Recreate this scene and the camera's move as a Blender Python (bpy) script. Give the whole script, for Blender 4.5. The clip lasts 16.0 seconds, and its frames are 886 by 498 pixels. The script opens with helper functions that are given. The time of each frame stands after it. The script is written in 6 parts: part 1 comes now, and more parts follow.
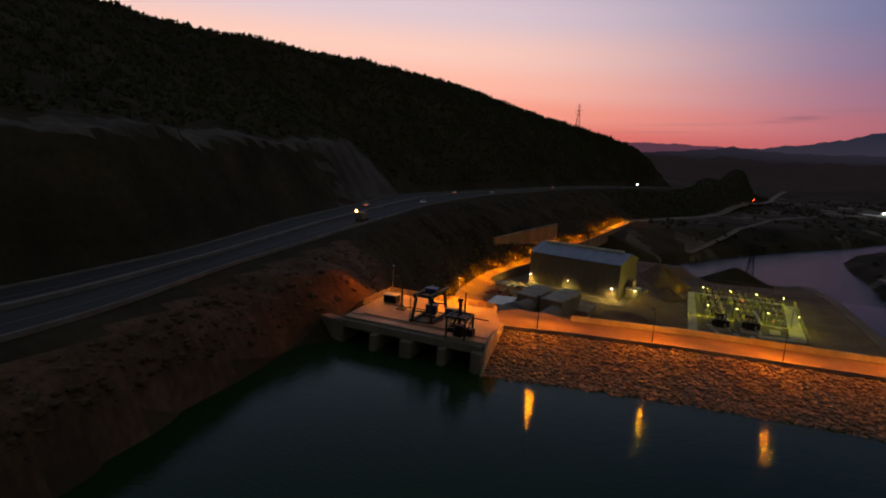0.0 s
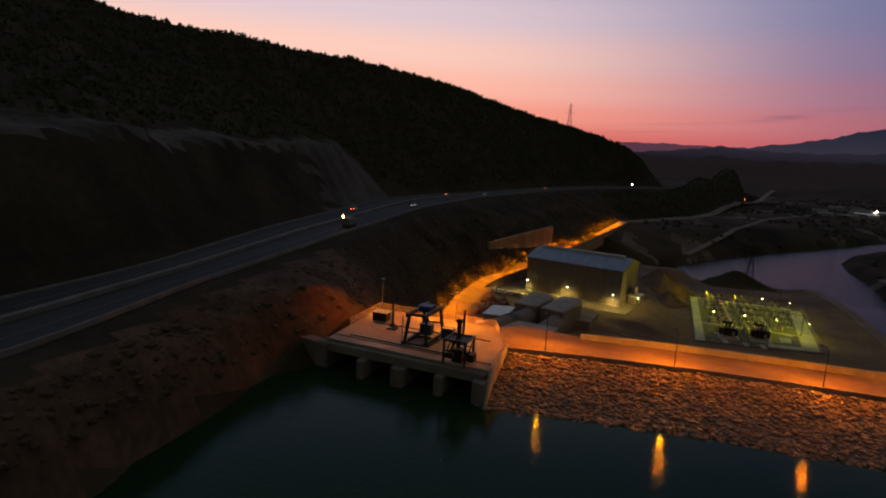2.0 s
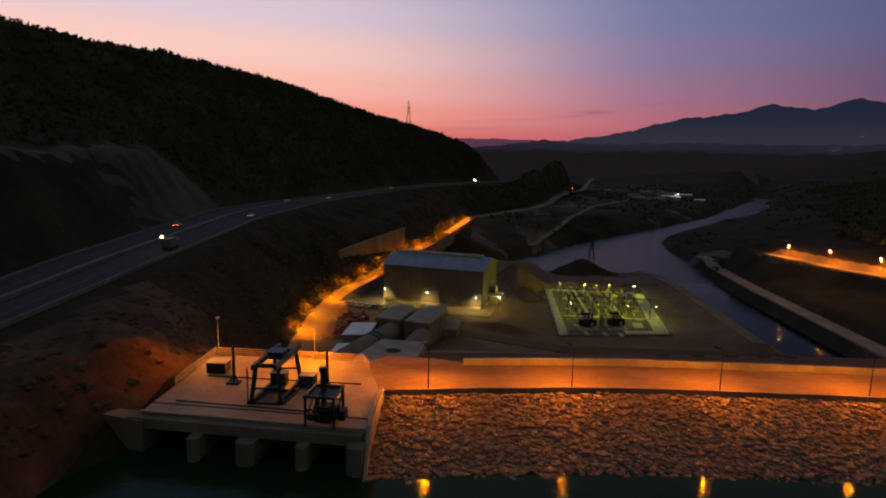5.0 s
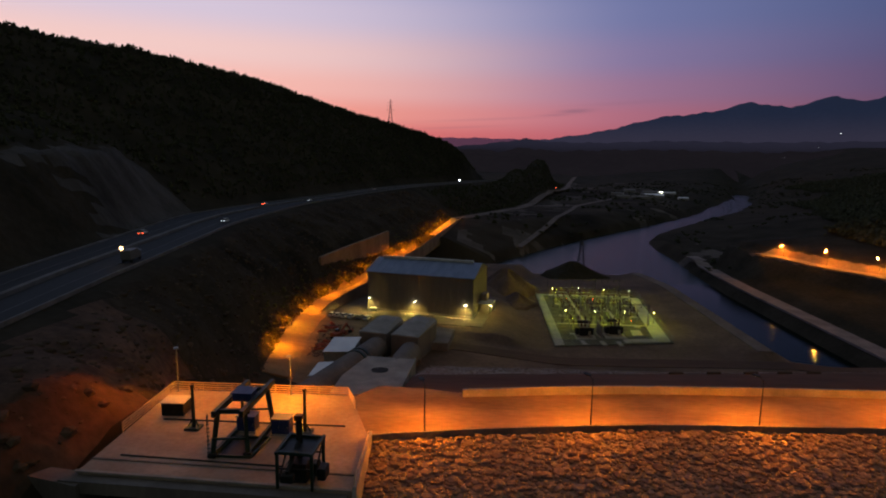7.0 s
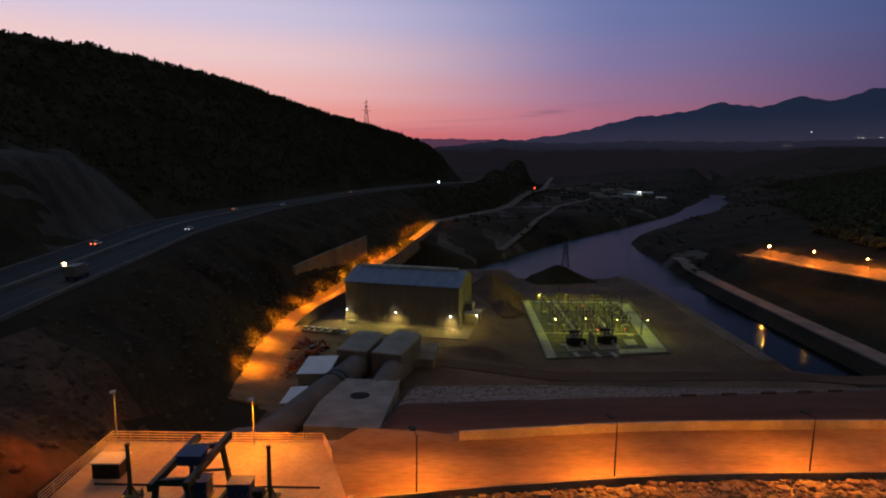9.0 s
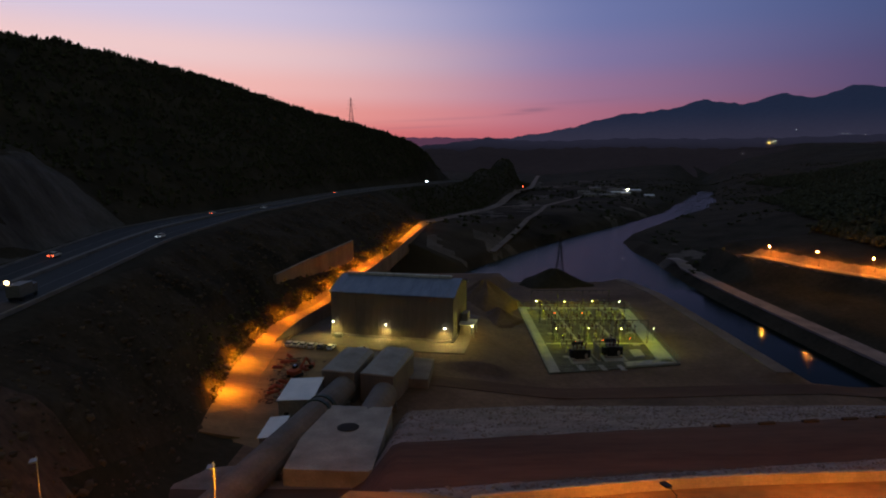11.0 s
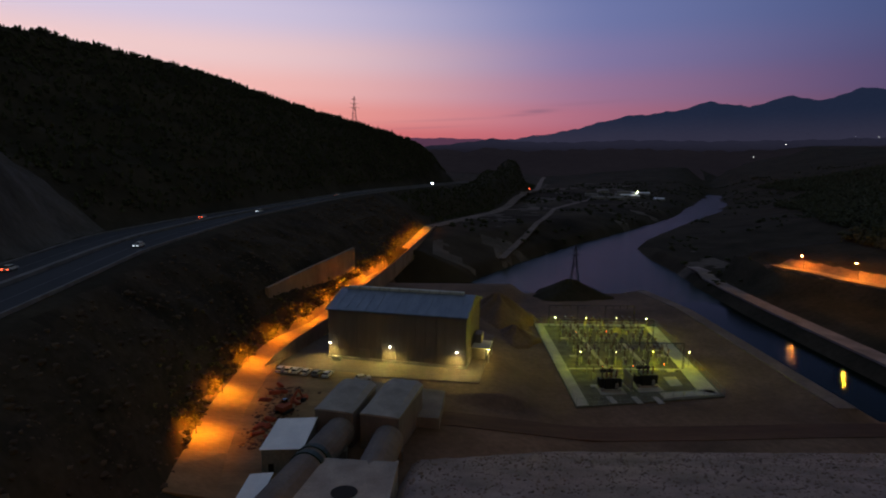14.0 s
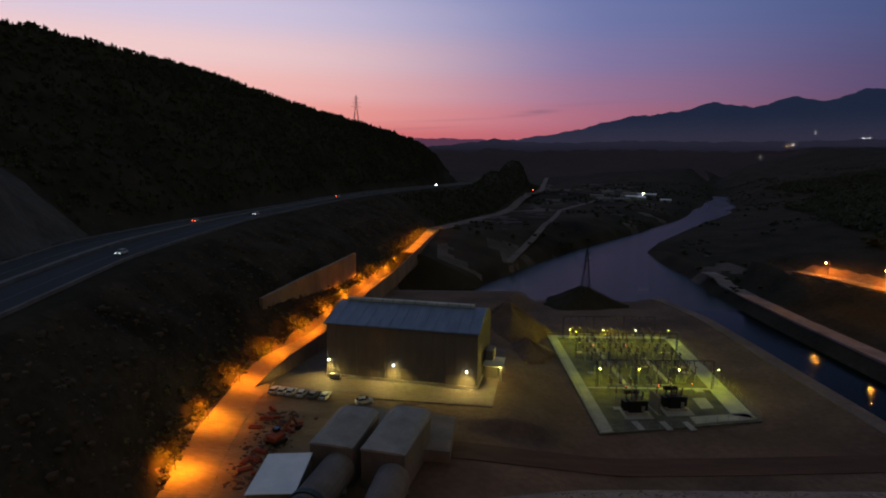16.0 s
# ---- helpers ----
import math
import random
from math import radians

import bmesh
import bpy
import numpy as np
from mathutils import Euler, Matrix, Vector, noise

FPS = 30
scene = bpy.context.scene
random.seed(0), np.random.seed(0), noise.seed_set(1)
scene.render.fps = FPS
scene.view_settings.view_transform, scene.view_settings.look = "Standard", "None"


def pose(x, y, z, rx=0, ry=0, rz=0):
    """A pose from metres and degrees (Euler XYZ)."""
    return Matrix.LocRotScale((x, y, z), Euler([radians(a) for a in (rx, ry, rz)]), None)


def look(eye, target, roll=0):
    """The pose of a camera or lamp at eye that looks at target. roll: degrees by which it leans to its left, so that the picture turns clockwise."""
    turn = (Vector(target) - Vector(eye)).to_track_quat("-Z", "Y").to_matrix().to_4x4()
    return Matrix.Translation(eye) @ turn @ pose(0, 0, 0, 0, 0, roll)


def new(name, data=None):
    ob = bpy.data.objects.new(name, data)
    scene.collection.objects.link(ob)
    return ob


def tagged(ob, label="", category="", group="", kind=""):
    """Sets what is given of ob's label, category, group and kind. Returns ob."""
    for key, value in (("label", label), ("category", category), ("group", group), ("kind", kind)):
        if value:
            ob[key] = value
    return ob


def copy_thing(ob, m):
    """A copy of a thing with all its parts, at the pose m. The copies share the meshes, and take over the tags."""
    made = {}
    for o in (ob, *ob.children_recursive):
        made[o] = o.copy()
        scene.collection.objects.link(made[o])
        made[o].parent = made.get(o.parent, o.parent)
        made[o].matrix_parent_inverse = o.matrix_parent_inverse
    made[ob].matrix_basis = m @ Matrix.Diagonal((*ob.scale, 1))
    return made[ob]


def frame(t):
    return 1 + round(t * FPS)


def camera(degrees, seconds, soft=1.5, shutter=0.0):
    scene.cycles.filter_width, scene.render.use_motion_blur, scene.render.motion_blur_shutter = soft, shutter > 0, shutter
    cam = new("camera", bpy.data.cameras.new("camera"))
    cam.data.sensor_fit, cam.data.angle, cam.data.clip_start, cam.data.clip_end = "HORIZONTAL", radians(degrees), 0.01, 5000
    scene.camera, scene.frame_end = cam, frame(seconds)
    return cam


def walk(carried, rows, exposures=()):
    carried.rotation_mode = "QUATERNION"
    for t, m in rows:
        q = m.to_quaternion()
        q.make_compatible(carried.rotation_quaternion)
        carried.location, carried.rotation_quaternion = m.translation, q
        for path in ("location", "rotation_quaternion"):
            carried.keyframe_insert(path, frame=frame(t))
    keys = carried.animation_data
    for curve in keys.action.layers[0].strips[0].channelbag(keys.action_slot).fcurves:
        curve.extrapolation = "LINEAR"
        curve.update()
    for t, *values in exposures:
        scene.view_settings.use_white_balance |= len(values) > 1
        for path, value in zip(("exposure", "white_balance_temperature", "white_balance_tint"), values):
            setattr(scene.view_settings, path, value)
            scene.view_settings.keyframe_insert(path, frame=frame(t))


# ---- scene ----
cam = camera(74.4, 16.0, soft=2.0)
PATH = [
    (0, (24.374, -101.396, 56.751), (23.673, -99.552, 56.423), 3.7),
    (0.5, (22.98, -98.347, 56.746), (22.276, -96.504, 56.418), 3.7),
    (1, (21.54, -95.284, 56.746), (20.834, -93.442, 56.419), 3.7),
    (1.5, (20.07, -92.288, 56.741), (19.368, -90.444, 56.414), 3.6),
    (2, (18.519, -89.333, 56.748), (17.85, -87.476, 56.424), 3.4),
    (2.5, (16.978, -86.428, 56.773), (16.369, -84.55, 56.453), 3.3),
    (3, (15.581, -83.51, 56.815), (15.057, -81.607, 56.498), 3.0),
    (3.5, (14.285, -80.541, 56.869), (13.863, -78.611, 56.558), 2.5),
    (4, (13.066, -77.485, 56.914), (12.755, -75.533, 56.608), 2.1),
    (4.5, (11.977, -74.352, 56.937), (11.762, -72.388, 56.633), 1.7),
    (7, (8.067, -58.008, 57.288), (7.968, -56.034, 56.982), 1.0),
    (7.5, (7.435, -54.657, 57.311), (7.34, -52.682, 57.006), 0.9),
    (8, (6.878, -51.321, 57.329), (6.8, -49.346, 57.026), 0.7),
    (8.5, (6.31, -48.028, 57.318), (6.255, -46.052, 57.016), 0.6),
    (9, (5.679, -44.631, 57.339), (5.657, -42.654, 57.038), 0.6),
    (11.5, (2.894, -26.66, 57.805), (2.92, -24.683, 57.499), 0.2),
    (12, (2.431, -23.042, 57.849), (2.455, -21.065, 57.543), 0.3),
    (12.5, (2.034, -19.433, 57.882), (2.058, -17.457, 57.578), 0.4),
    (13, (1.668, -15.85, 57.93), (1.689, -13.873, 57.624), 0.4),
    (13.5, (1.314, -12.27, 57.977), (1.333, -10.293, 57.673), 0.5),
    (14, (0.975, -8.667, 58.03), (0.991, -6.691, 57.727), 0.6),
    (14.5, (0.618, -5.077, 58.084), (0.631, -3.1, 57.782), 0.6),
    (15, (0.184, -1.525, 58.113), (0.196, 0.452, 57.813), 0.6),
    (15.5, (-0.324, 2.02, 58.118), (-0.314, 3.997, 57.819), 0.7),
    (16, (-0.823, 5.597, 58.124), (-0.813, 7.574, 57.822), 0.7),
]
walk(cam, [(t, look(eye, target, roll)) for t, eye, target, roll in PATH], [(0, 0.06, 7150, 11), (4.5, 0.05, 6900, 11), (9, -0.02, 5850, 9), (16, 0.0, 5900, 9)])
WATER_Z, DECK_Z, ROAD_Z, YARD_Z, RIVER_Z = 17.4, 22.2, 21.8, -4.6, -13.5


def curve(pairs):
    """A smooth function through (y, x) pairs."""
    a = np.array(pairs, float)

    def f(v):
        v = np.asarray(v, float)
        return (np.interp(v - 7, a[:, 0], a[:, 1]) + 2 * np.interp(v, a[:, 0], a[:, 1]) + np.interp(v + 7, a[:, 0], a[:, 1])) / 4
    return f


# ---- world: afterglow of a sun that has set behind the hill ----
world = bpy.data.worlds.new("dusk_sky")
scene.world = world
world.use_nodes = True
wt = world.node_tree
wn, wl = wt.nodes, wt.links
bg = wn["Background"]
SKY_STRENGTH = 1.0
bg.inputs[1].default_value = SKY_STRENGTH
tc = wn.new("ShaderNodeTexCoord")
sep = wn.new("ShaderNodeSeparateXYZ")
wl.new(tc.outputs["Generated"], sep.inputs[0])


def wmath(op, a, b=None, c=None):
    n = wn.new("ShaderNodeMath")
    n.operation = op
    for k, v in enumerate((a, b, c)):
        if v is None:
            continue
        if isinstance(v, (int, float)):
            n.inputs[k].default_value = v
        else:
            wl.new(v, n.inputs[k])
    return n.outputs[0]


def wramp(fac, stops):
    n = wn.new("ShaderNodeValToRGB")
    els = n.color_ramp.elements
    while len(els) < len(stops):
        els.new(0.5)
    for e, (p, c) in zip(els, stops):
        e.position, e.color = p, (*c, 1)
    n.color_ramp.interpolation = "EASE"
    wl.new(fac, n.inputs[0])
    return n.outputs[0]


GLOW = radians(38)  # the glow's bearing, west of the valley's axis
flat = wmath("SQRT", wmath("ADD", wmath("MULTIPLY", sep.outputs[0], sep.outputs[0]), wmath("MULTIPLY", sep.outputs[1], sep.outputs[1])))
toward = wmath("DIVIDE", wmath("ADD", wmath("MULTIPLY", sep.outputs[0], -math.sin(GLOW)), wmath("MULTIPLY", sep.outputs[1], math.cos(GLOW))), wmath("MAXIMUM", flat, 0.02))
el = wmath("MAXIMUM", sep.outputs[2], 0.0)
near_sky = wramp(el, [(0.0, (0.52, 0.105, 0.10)), (0.035, (0.76, 0.18, 0.15)), (0.07, (0.95, 0.35, 0.26)), (0.11, (0.98, 0.50, 0.41)), (0.16, (0.93, 0.60, 0.54)), (0.22, (0.70, 0.575, 0.67)), (0.30, (0.39, 0.42, 0.64)), (0.42, (0.19, 0.25, 0.45)), (1.0, (0.088, 0.094, 0.082))])
mid_sky = wramp(el, [(0.0, (0.34, 0.085, 0.11)), (0.035, (0.50, 0.125, 0.155)), (0.07, (0.49, 0.165, 0.22)), (0.11, (0.38, 0.19, 0.29)), (0.16, (0.27, 0.205, 0.36)), (0.22, (0.195, 0.205, 0.385)), (0.30, (0.135, 0.18, 0.37)), (0.42, (0.085, 0.13, 0.32)), (1.0, (0.088, 0.094, 0.082))])
side_sky = wramp(el, [(0.0, (0.14, 0.045, 0.065)), (0.05, (0.105, 0.05, 0.085)), (0.12, (0.072, 0.058, 0.14)), (0.2, (0.058, 0.076, 0.18)), (0.3, (0.060, 0.09, 0.21)), (0.5, (0.085, 0.092, 0.118)), (1.0, (0.088, 0.094, 0.082))])
back_sky = wramp(el, [(0.0, (0.064, 0.068, 0.056)), (0.3, (0.105, 0.112, 0.088)), (1.0, (0.088, 0.094, 0.082))])
mr = wn.new("ShaderNodeMapRange")
mr.interpolation_type = "SMOOTHERSTEP"
mr.inputs[1].default_value, mr.inputs[2].default_value = 0.55, 1.06
wl.new(toward, mr.inputs[0])
mr2 = wn.new("ShaderNodeMapRange")
mr2.interpolation_type = "SMOOTHSTEP"
mr2.inputs[1].default_value, mr2.inputs[2].default_value = 0.12, 0.80
wl.new(toward, mr2.inputs[0])
mr3 = wn.new("ShaderNodeMapRange")
mr3.interpolation_type = "SMOOTHSTEP"
mr3.inputs[1].default_value, mr3.inputs[2].default_value = -0.6, 0.4
wl.new(toward, mr3.inputs[0])


def wmix(f, a, b):
    n = wn.new("ShaderNodeMix")
    n.data_type = "RGBA"
    wl.new(f, n.inputs[0])
    wl.new(a, n.inputs[6])
    wl.new(b, n.inputs[7])
    return n.outputs[2]


clear_sky = wmix(mr.outputs[0], wmix(mr2.outputs[0], wmix(mr3.outputs[0], back_sky, side_sky), mid_sky), near_sky)
# thin dusk clouds low over the valley
slope_e = wmath("DIVIDE", sep.outputs[0], wmath("MAXIMUM", sep.outputs[1], 0.02))
cloud = None
for e0, z0, we, wz, k in ((0.165, 0.080, 0.028, 0.0035, 0.5), (0.135, 0.074, 0.03, 0.0022, 0.3), (0.02, 0.066, 0.09, 0.0022, 0.16), (-0.03, 0.052, 0.07, 0.0018, 0.16), (0.24, 0.092, 0.08, 0.003, 0.12)):
    bend = wmath("MULTIPLY_ADD", wmath("SUBTRACT", slope_e, e0), -0.05, sep.outputs[2])
    dx = wmath("POWER", wmath("DIVIDE", wmath("ABSOLUTE", wmath("SUBTRACT", slope_e, e0)), we), 2.0)
    dz = wmath("POWER", wmath("DIVIDE", wmath("ABSOLUTE", wmath("SUBTRACT", bend, z0)), wz), 2.0)
    f = wmath("MULTIPLY", wmath("EXPONENT", wmath("MULTIPLY", wmath("ADD", dx, dz), -1.0)), k)
    cloud = f if cloud is None else wmath("MAXIMUM", cloud, f)
grey = wn.new("ShaderNodeRGB")
grey.outputs[0].default_value = (0.19, 0.11, 0.16, 1)
wl.new(wmix(cloud, clear_sky, grey.outputs[0]), bg.inputs[0])

SODIUM, SODIUM_ROAD, YARD_LIGHT, WALL_LIGHT = (1.0, 0.23, 0.0), (1.0, 0.275, 0.0), (0.95, 0.93, 0.0), (1.0, 0.74, 0.16)


def down_lamp(x, y, z, power, colour, angle=150, size=0.07, tilt=(0, 0), blend=0.6):
    """A shielded luminaire's light, thrown downwards."""
    data = bpy.data.lights.new("luminaire", "SPOT")
    data.energy, data.color, data.spot_size, data.spot_blend, data.shadow_soft_size = power, colour, radians(angle), blend, size
    ob = new("luminaire", data)
    ob.matrix_world = look((x, y, z), (x + tilt[0], y + tilt[1], z - 1))
    return ob


# ---- materials ----
def material(name, low, high, scale=1.0, rough=0.85, bump=0.3, metal=0.0, fine=8.0, spec=0.3, island=0.0, obrandom=0.0, stretch=(1, 1, 1), detail=6.0, contrast=0.25, bumpd=0.05):
    m = bpy.data.materials.new(name)
    m.use_nodes = True
    t = m.node_tree
    n, l = t.nodes, t.links
    b = n["Principled BSDF"]
    b.inputs["Roughness"].default_value, b.inputs["Metallic"].default_value = rough, metal
    b.inputs["Specular IOR Level"].default_value = spec
    co = n.new("ShaderNodeTexCoord")
    mp = n.new("ShaderNodeMapping")
    mp.inputs[3].default_value = stretch
    l.new(co.outputs["Object"], mp.inputs[0])
    big, small = n.new("ShaderNodeTexNoise"), n.new("ShaderNodeTexNoise")
    big.inputs["Scale"].default_value, big.inputs["Detail"].default_value = scale, detail
    small.inputs["Scale"].default_value, small.inputs["Detail"].default_value = scale * fine, 4
    for k in (big, small):
        l.new(mp.outputs[0], k.inputs[0])
    add = n.new("ShaderNodeMath")
    add.operation = "MULTIPLY_ADD"
    add.inputs[1].default_value, add.inputs[2].default_value = 0.45, 0.28
    l.new(small.outputs[0], add.inputs[0])
    mx = n.new("ShaderNodeMath")
    mx.operation = "MULTIPLY"
    l.new(big.outputs[0], mx.inputs[0])
    l.new(add.outputs[0], mx.inputs[1])
    last = mx.outputs[0]
    mid = 0.25
    if island or obrandom:
        src = n.new("ShaderNodeNewGeometry").outputs["Random Per Island"] if island else n.new("ShaderNodeObjectInfo").outputs["Random"]
        k = n.new("ShaderNodeMath")
        k.operation = "MULTIPLY_ADD"
        k.inputs[1].default_value = island or obrandom
        l.new(src, k.inputs[0])
        l.new(last, k.inputs[2])
        last, mid = k.outputs[0], 0.25 + (island or obrandom) / 2
    r = n.new("ShaderNodeMapRange")
    w = contrast / 2 + (island or obrandom) / 2
    r.inputs[1].default_value, r.inputs[2].default_value = mid - w, mid + w
    l.new(last, r.inputs[0])
    c = n.new("ShaderNodeMix")
    c.data_type = "RGBA"
    c.inputs[6].default_value, c.inputs[7].default_value = (*low, 1), (*high, 1)
    l.new(r.outputs[0], c.inputs[0])
    l.new(c.outputs[2], b.inputs["Base Color"])
    if bump:
        bp = n.new("ShaderNodeBump")
        bp.inputs[0].default_value, bp.inputs[1].default_value = bump, bumpd
        l.new(mx.outputs[0], bp.inputs["Height"])
        l.new(bp.outputs[0], b.inputs["Normal"])
    return m


def glow(name, colour, power):
    m = bpy.data.materials.new(name)
    m.use_nodes = True
    b = m.node_tree.nodes["Principled BSDF"]
    b.inputs["Base Color"].default_value = (0.2, 0.2, 0.2, 1)
    b.inputs["Emission Color"].default_value, b.inputs["Emission Strength"].default_value = (*colour, 1), power
    return m


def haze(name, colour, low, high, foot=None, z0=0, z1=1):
    """Distant dark slopes: dusk haze painted as weak emission, with a separate foot colour."""
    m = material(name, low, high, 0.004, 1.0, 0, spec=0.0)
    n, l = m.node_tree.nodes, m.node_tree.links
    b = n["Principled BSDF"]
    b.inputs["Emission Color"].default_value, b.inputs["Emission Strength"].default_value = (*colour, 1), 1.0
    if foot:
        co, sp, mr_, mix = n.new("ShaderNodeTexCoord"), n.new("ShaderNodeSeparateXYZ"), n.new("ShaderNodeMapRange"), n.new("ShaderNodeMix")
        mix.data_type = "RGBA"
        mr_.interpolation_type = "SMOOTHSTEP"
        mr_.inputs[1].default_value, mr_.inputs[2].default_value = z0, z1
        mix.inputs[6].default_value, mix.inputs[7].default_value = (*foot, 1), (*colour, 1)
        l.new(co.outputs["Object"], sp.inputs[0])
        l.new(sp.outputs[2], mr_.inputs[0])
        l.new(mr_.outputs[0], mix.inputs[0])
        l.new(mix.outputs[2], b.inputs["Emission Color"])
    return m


M_EARTH = material("dry_earth", (0.07, 0.043, 0.029), (0.19, 0.12, 0.082), 0.05, 0.95, 0.6, fine=14, bumpd=0.4)
M_SCRUB = material("scrub_soil", (0.020, 0.019, 0.013), (0.058, 0.048, 0.034), 0.045, 1.0, 0.7, fine=12, bumpd=0.6, spec=0.05)
M_CUT = material("cut_rock", (0.035, 0.031, 0.028), (0.11, 0.10, 0.094), 0.06, 0.95, 0.8, fine=9, stretch=(1, 1, 0.25), bumpd=0.9, spec=0.1)
M_FIELD = material("valley_fields", (0.012, 0.010, 0.007), (0.080, 0.064, 0.046), 0.007, 1.0, 0.4, fine=6, contrast=0.2, bumpd=0.5, spec=0.05)
M_DIRT = material("packed_dirt", (0.13, 0.085, 0.045), (0.32, 0.215, 0.115), 0.16, 0.9, 0.5, fine=12, bumpd=0.05, stretch=(0.35, 1, 1))
M_TRACK = material("dusty_track", (0.10, 0.075, 0.065), (0.22, 0.17, 0.145), 0.08, 0.95, 0.4, fine=10)
M_GRAVEL = material("gravel_fill", (0.13, 0.102, 0.096), (0.30, 0.24, 0.225), 0.12, 0.95, 0.9, fine=22, bumpd=0.12)
M_BERM = material("berm_soil", (0.055, 0.03, 0.022), (0.13, 0.072, 0.05), 0.1, 0.95, 0.5, fine=10, stretch=(0.2, 1, 1))
M_STONE = material("quarry_stone", (0.11, 0.078, 0.068), (0.26, 0.19, 0.165), 0.5, 0.85, 0.5, fine=7, island=0.5, bumpd=0.05)
M_STONE1 = material("quarry_stone_single", (0.11, 0.078, 0.068), (0.26, 0.19, 0.165), 0.5, 0.85, 0.5, fine=7, obrandom=0.5, bumpd=0.05)
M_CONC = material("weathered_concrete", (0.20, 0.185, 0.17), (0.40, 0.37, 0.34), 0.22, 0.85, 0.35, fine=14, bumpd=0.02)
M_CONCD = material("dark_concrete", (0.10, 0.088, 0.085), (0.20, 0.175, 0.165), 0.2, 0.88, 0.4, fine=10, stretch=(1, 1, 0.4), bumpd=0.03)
M_DECK = material("deck_concrete", (0.20, 0.15, 0.12), (0.38, 0.31, 0.255), 0.14, 0.8, 0.3, fine=12, bumpd=0.02)
M_ASPHALT = material("asphalt", (0.022, 0.024, 0.028), (0.046, 0.049, 0.055), 0.07, 0.8, 0.3, fine=30, stretch=(1, 0.1, 1), spec=0.2)
M_KERB = material("kerb_concrete", (0.11, 0.105, 0.11), (0.20, 0.19, 0.195), 0.3, 0.9, 0.2)
M_GREEN = material("green_painted_steel", (0.010, 0.026, 0.020), (0.022, 0.048, 0.036), 1.5, 0.5, 0.1, metal=0.2)
M_DARK = material("dark_steel", (0.012, 0.014, 0.013), (0.03, 0.032, 0.03), 2.0, 0.55, 0.1, metal=0.4)
M_BLUE = material("blue_painted_steel", (0.012, 0.03, 0.10), (0.022, 0.05, 0.16), 1.2, 0.45, 0.1)
M_STEEL = material("galvanised_steel", (0.22, 0.22, 0.22), (0.36, 0.36, 0.35), 2.0, 0.5, 0.1, metal=0.5)
M_RAIL = material("painted_rail", (0.45, 0.33, 0.20), (0.62, 0.48, 0.30), 1.0, 0.6, 0.1)
M_CLAD = material("grey_cladding", (0.13, 0.112, 0.10), (0.20, 0.175, 0.155), 0.12, 0.6, 0.15, fine=8, stretch=(1, 1, 0.2), bumpd=0.02)
M_ROOF = material("blue_grey_roof", (0.13, 0.16, 0.23), (0.21, 0.25, 0.33), 0.15, 0.42, 0.15, metal=0.2, stretch=(3, 1, 1), bumpd=0.02)
M_WHITE = material("white_sheet_roof", (0.74, 0.76, 0.80), (0.90, 0.91, 0.93), 0.3, 0.5, 0.1)
M_TAN = material("shotcrete_wall", (0.17, 0.12, 0.085), (0.30, 0.22, 0.16), 0.14, 0.95, 0.5, stretch=(1, 1, 0.3), bumpd=0.1)
M_LIGHTCONC = material("pale_yard_concrete", (0.40, 0.39, 0.36), (0.62, 0.60, 0.55), 0.2, 0.85, 0.2, fine=9)
M_YARDPATH = material("yard_path_concrete", (0.25, 0.24, 0.22), (0.40, 0.38, 0.35), 0.2, 0.85, 0.2, fine=9)
M_YARD = material("yard_gravel", (0.055, 0.055, 0.042), (0.14, 0.135, 0.10), 0.35, 0.95, 0.7, fine=16, bumpd=0.06)
M_TREE = material("pine_foliage", (0.028, 0.032, 0.019), (0.086, 0.088, 0.054), 0.3, 1.0, 0, island=0.4, spec=0.02)
M_SLOPE = material("stony_slope", (0.016, 0.014, 0.010), (0.068, 0.053, 0.038), 0.07, 1.0, 0.9, fine=9, bumpd=0.7, spec=0.05)
M_REDROCK = material("red_weathered_rock", (0.030, 0.022, 0.017), (0.125, 0.076, 0.054), 0.1, 0.95, 0.9, fine=8, stretch=(1, 1, 0.5), bumpd=0.5, spec=0.1)
M_PATCH = material("bare_river_gravel", (0.05, 0.042, 0.036), (0.16, 0.132, 0.112), 0.03, 0.97, 0.5, fine=9, bumpd=0.2, spec=0.1)
M_BUSH = material("loose_brown_rock", (0.045, 0.033, 0.025), (0.115, 0.083, 0.06), 0.6, 1.0, 0, island=0.5, spec=0.05)
M_SHRUB = material("dry_bush_foliage", (0.05, 0.045, 0.02), (0.16, 0.14, 0.06), 0.8, 0.95, 0, island=0.5, spec=0.05)
M_PORC = material("glazed_porcelain", (0.05, 0.025, 0.015), (0.09, 0.05, 0.03), 3, 0.25, 0, spec=0.5)
M_CARW = material("white_car_paint", (0.55, 0.55, 0.56), (0.66, 0.66, 0.67), 2, 0.3, 0, spec=0.5)
M_CARG = material("grey_car_paint", (0.10, 0.105, 0.11), (0.16, 0.165, 0.17), 2, 0.3, 0, spec=0.5)
M_GLASS = material("dark_car_glass", (0.006, 0.007, 0.008), (0.012, 0.013, 0.014), 2, 0.08, 0, spec=0.6)
M_TYRE = material("rubber_tyre", (0.012, 0.012, 0.012), (0.025, 0.025, 0.025), 4, 0.9, 0.1)
M_BRICKRED = material("red_formwork", (0.22, 0.05, 0.025), (0.36, 0.09, 0.045), 1.0, 0.8, 0.2)
M_HAZE = haze("mountain_haze_glow", (0.012, 0.017, 0.036), (0.010, 0.010, 0.014), (0.022, 0.022, 0.028), (0.029, 0.026, 0.044), 170, 400)
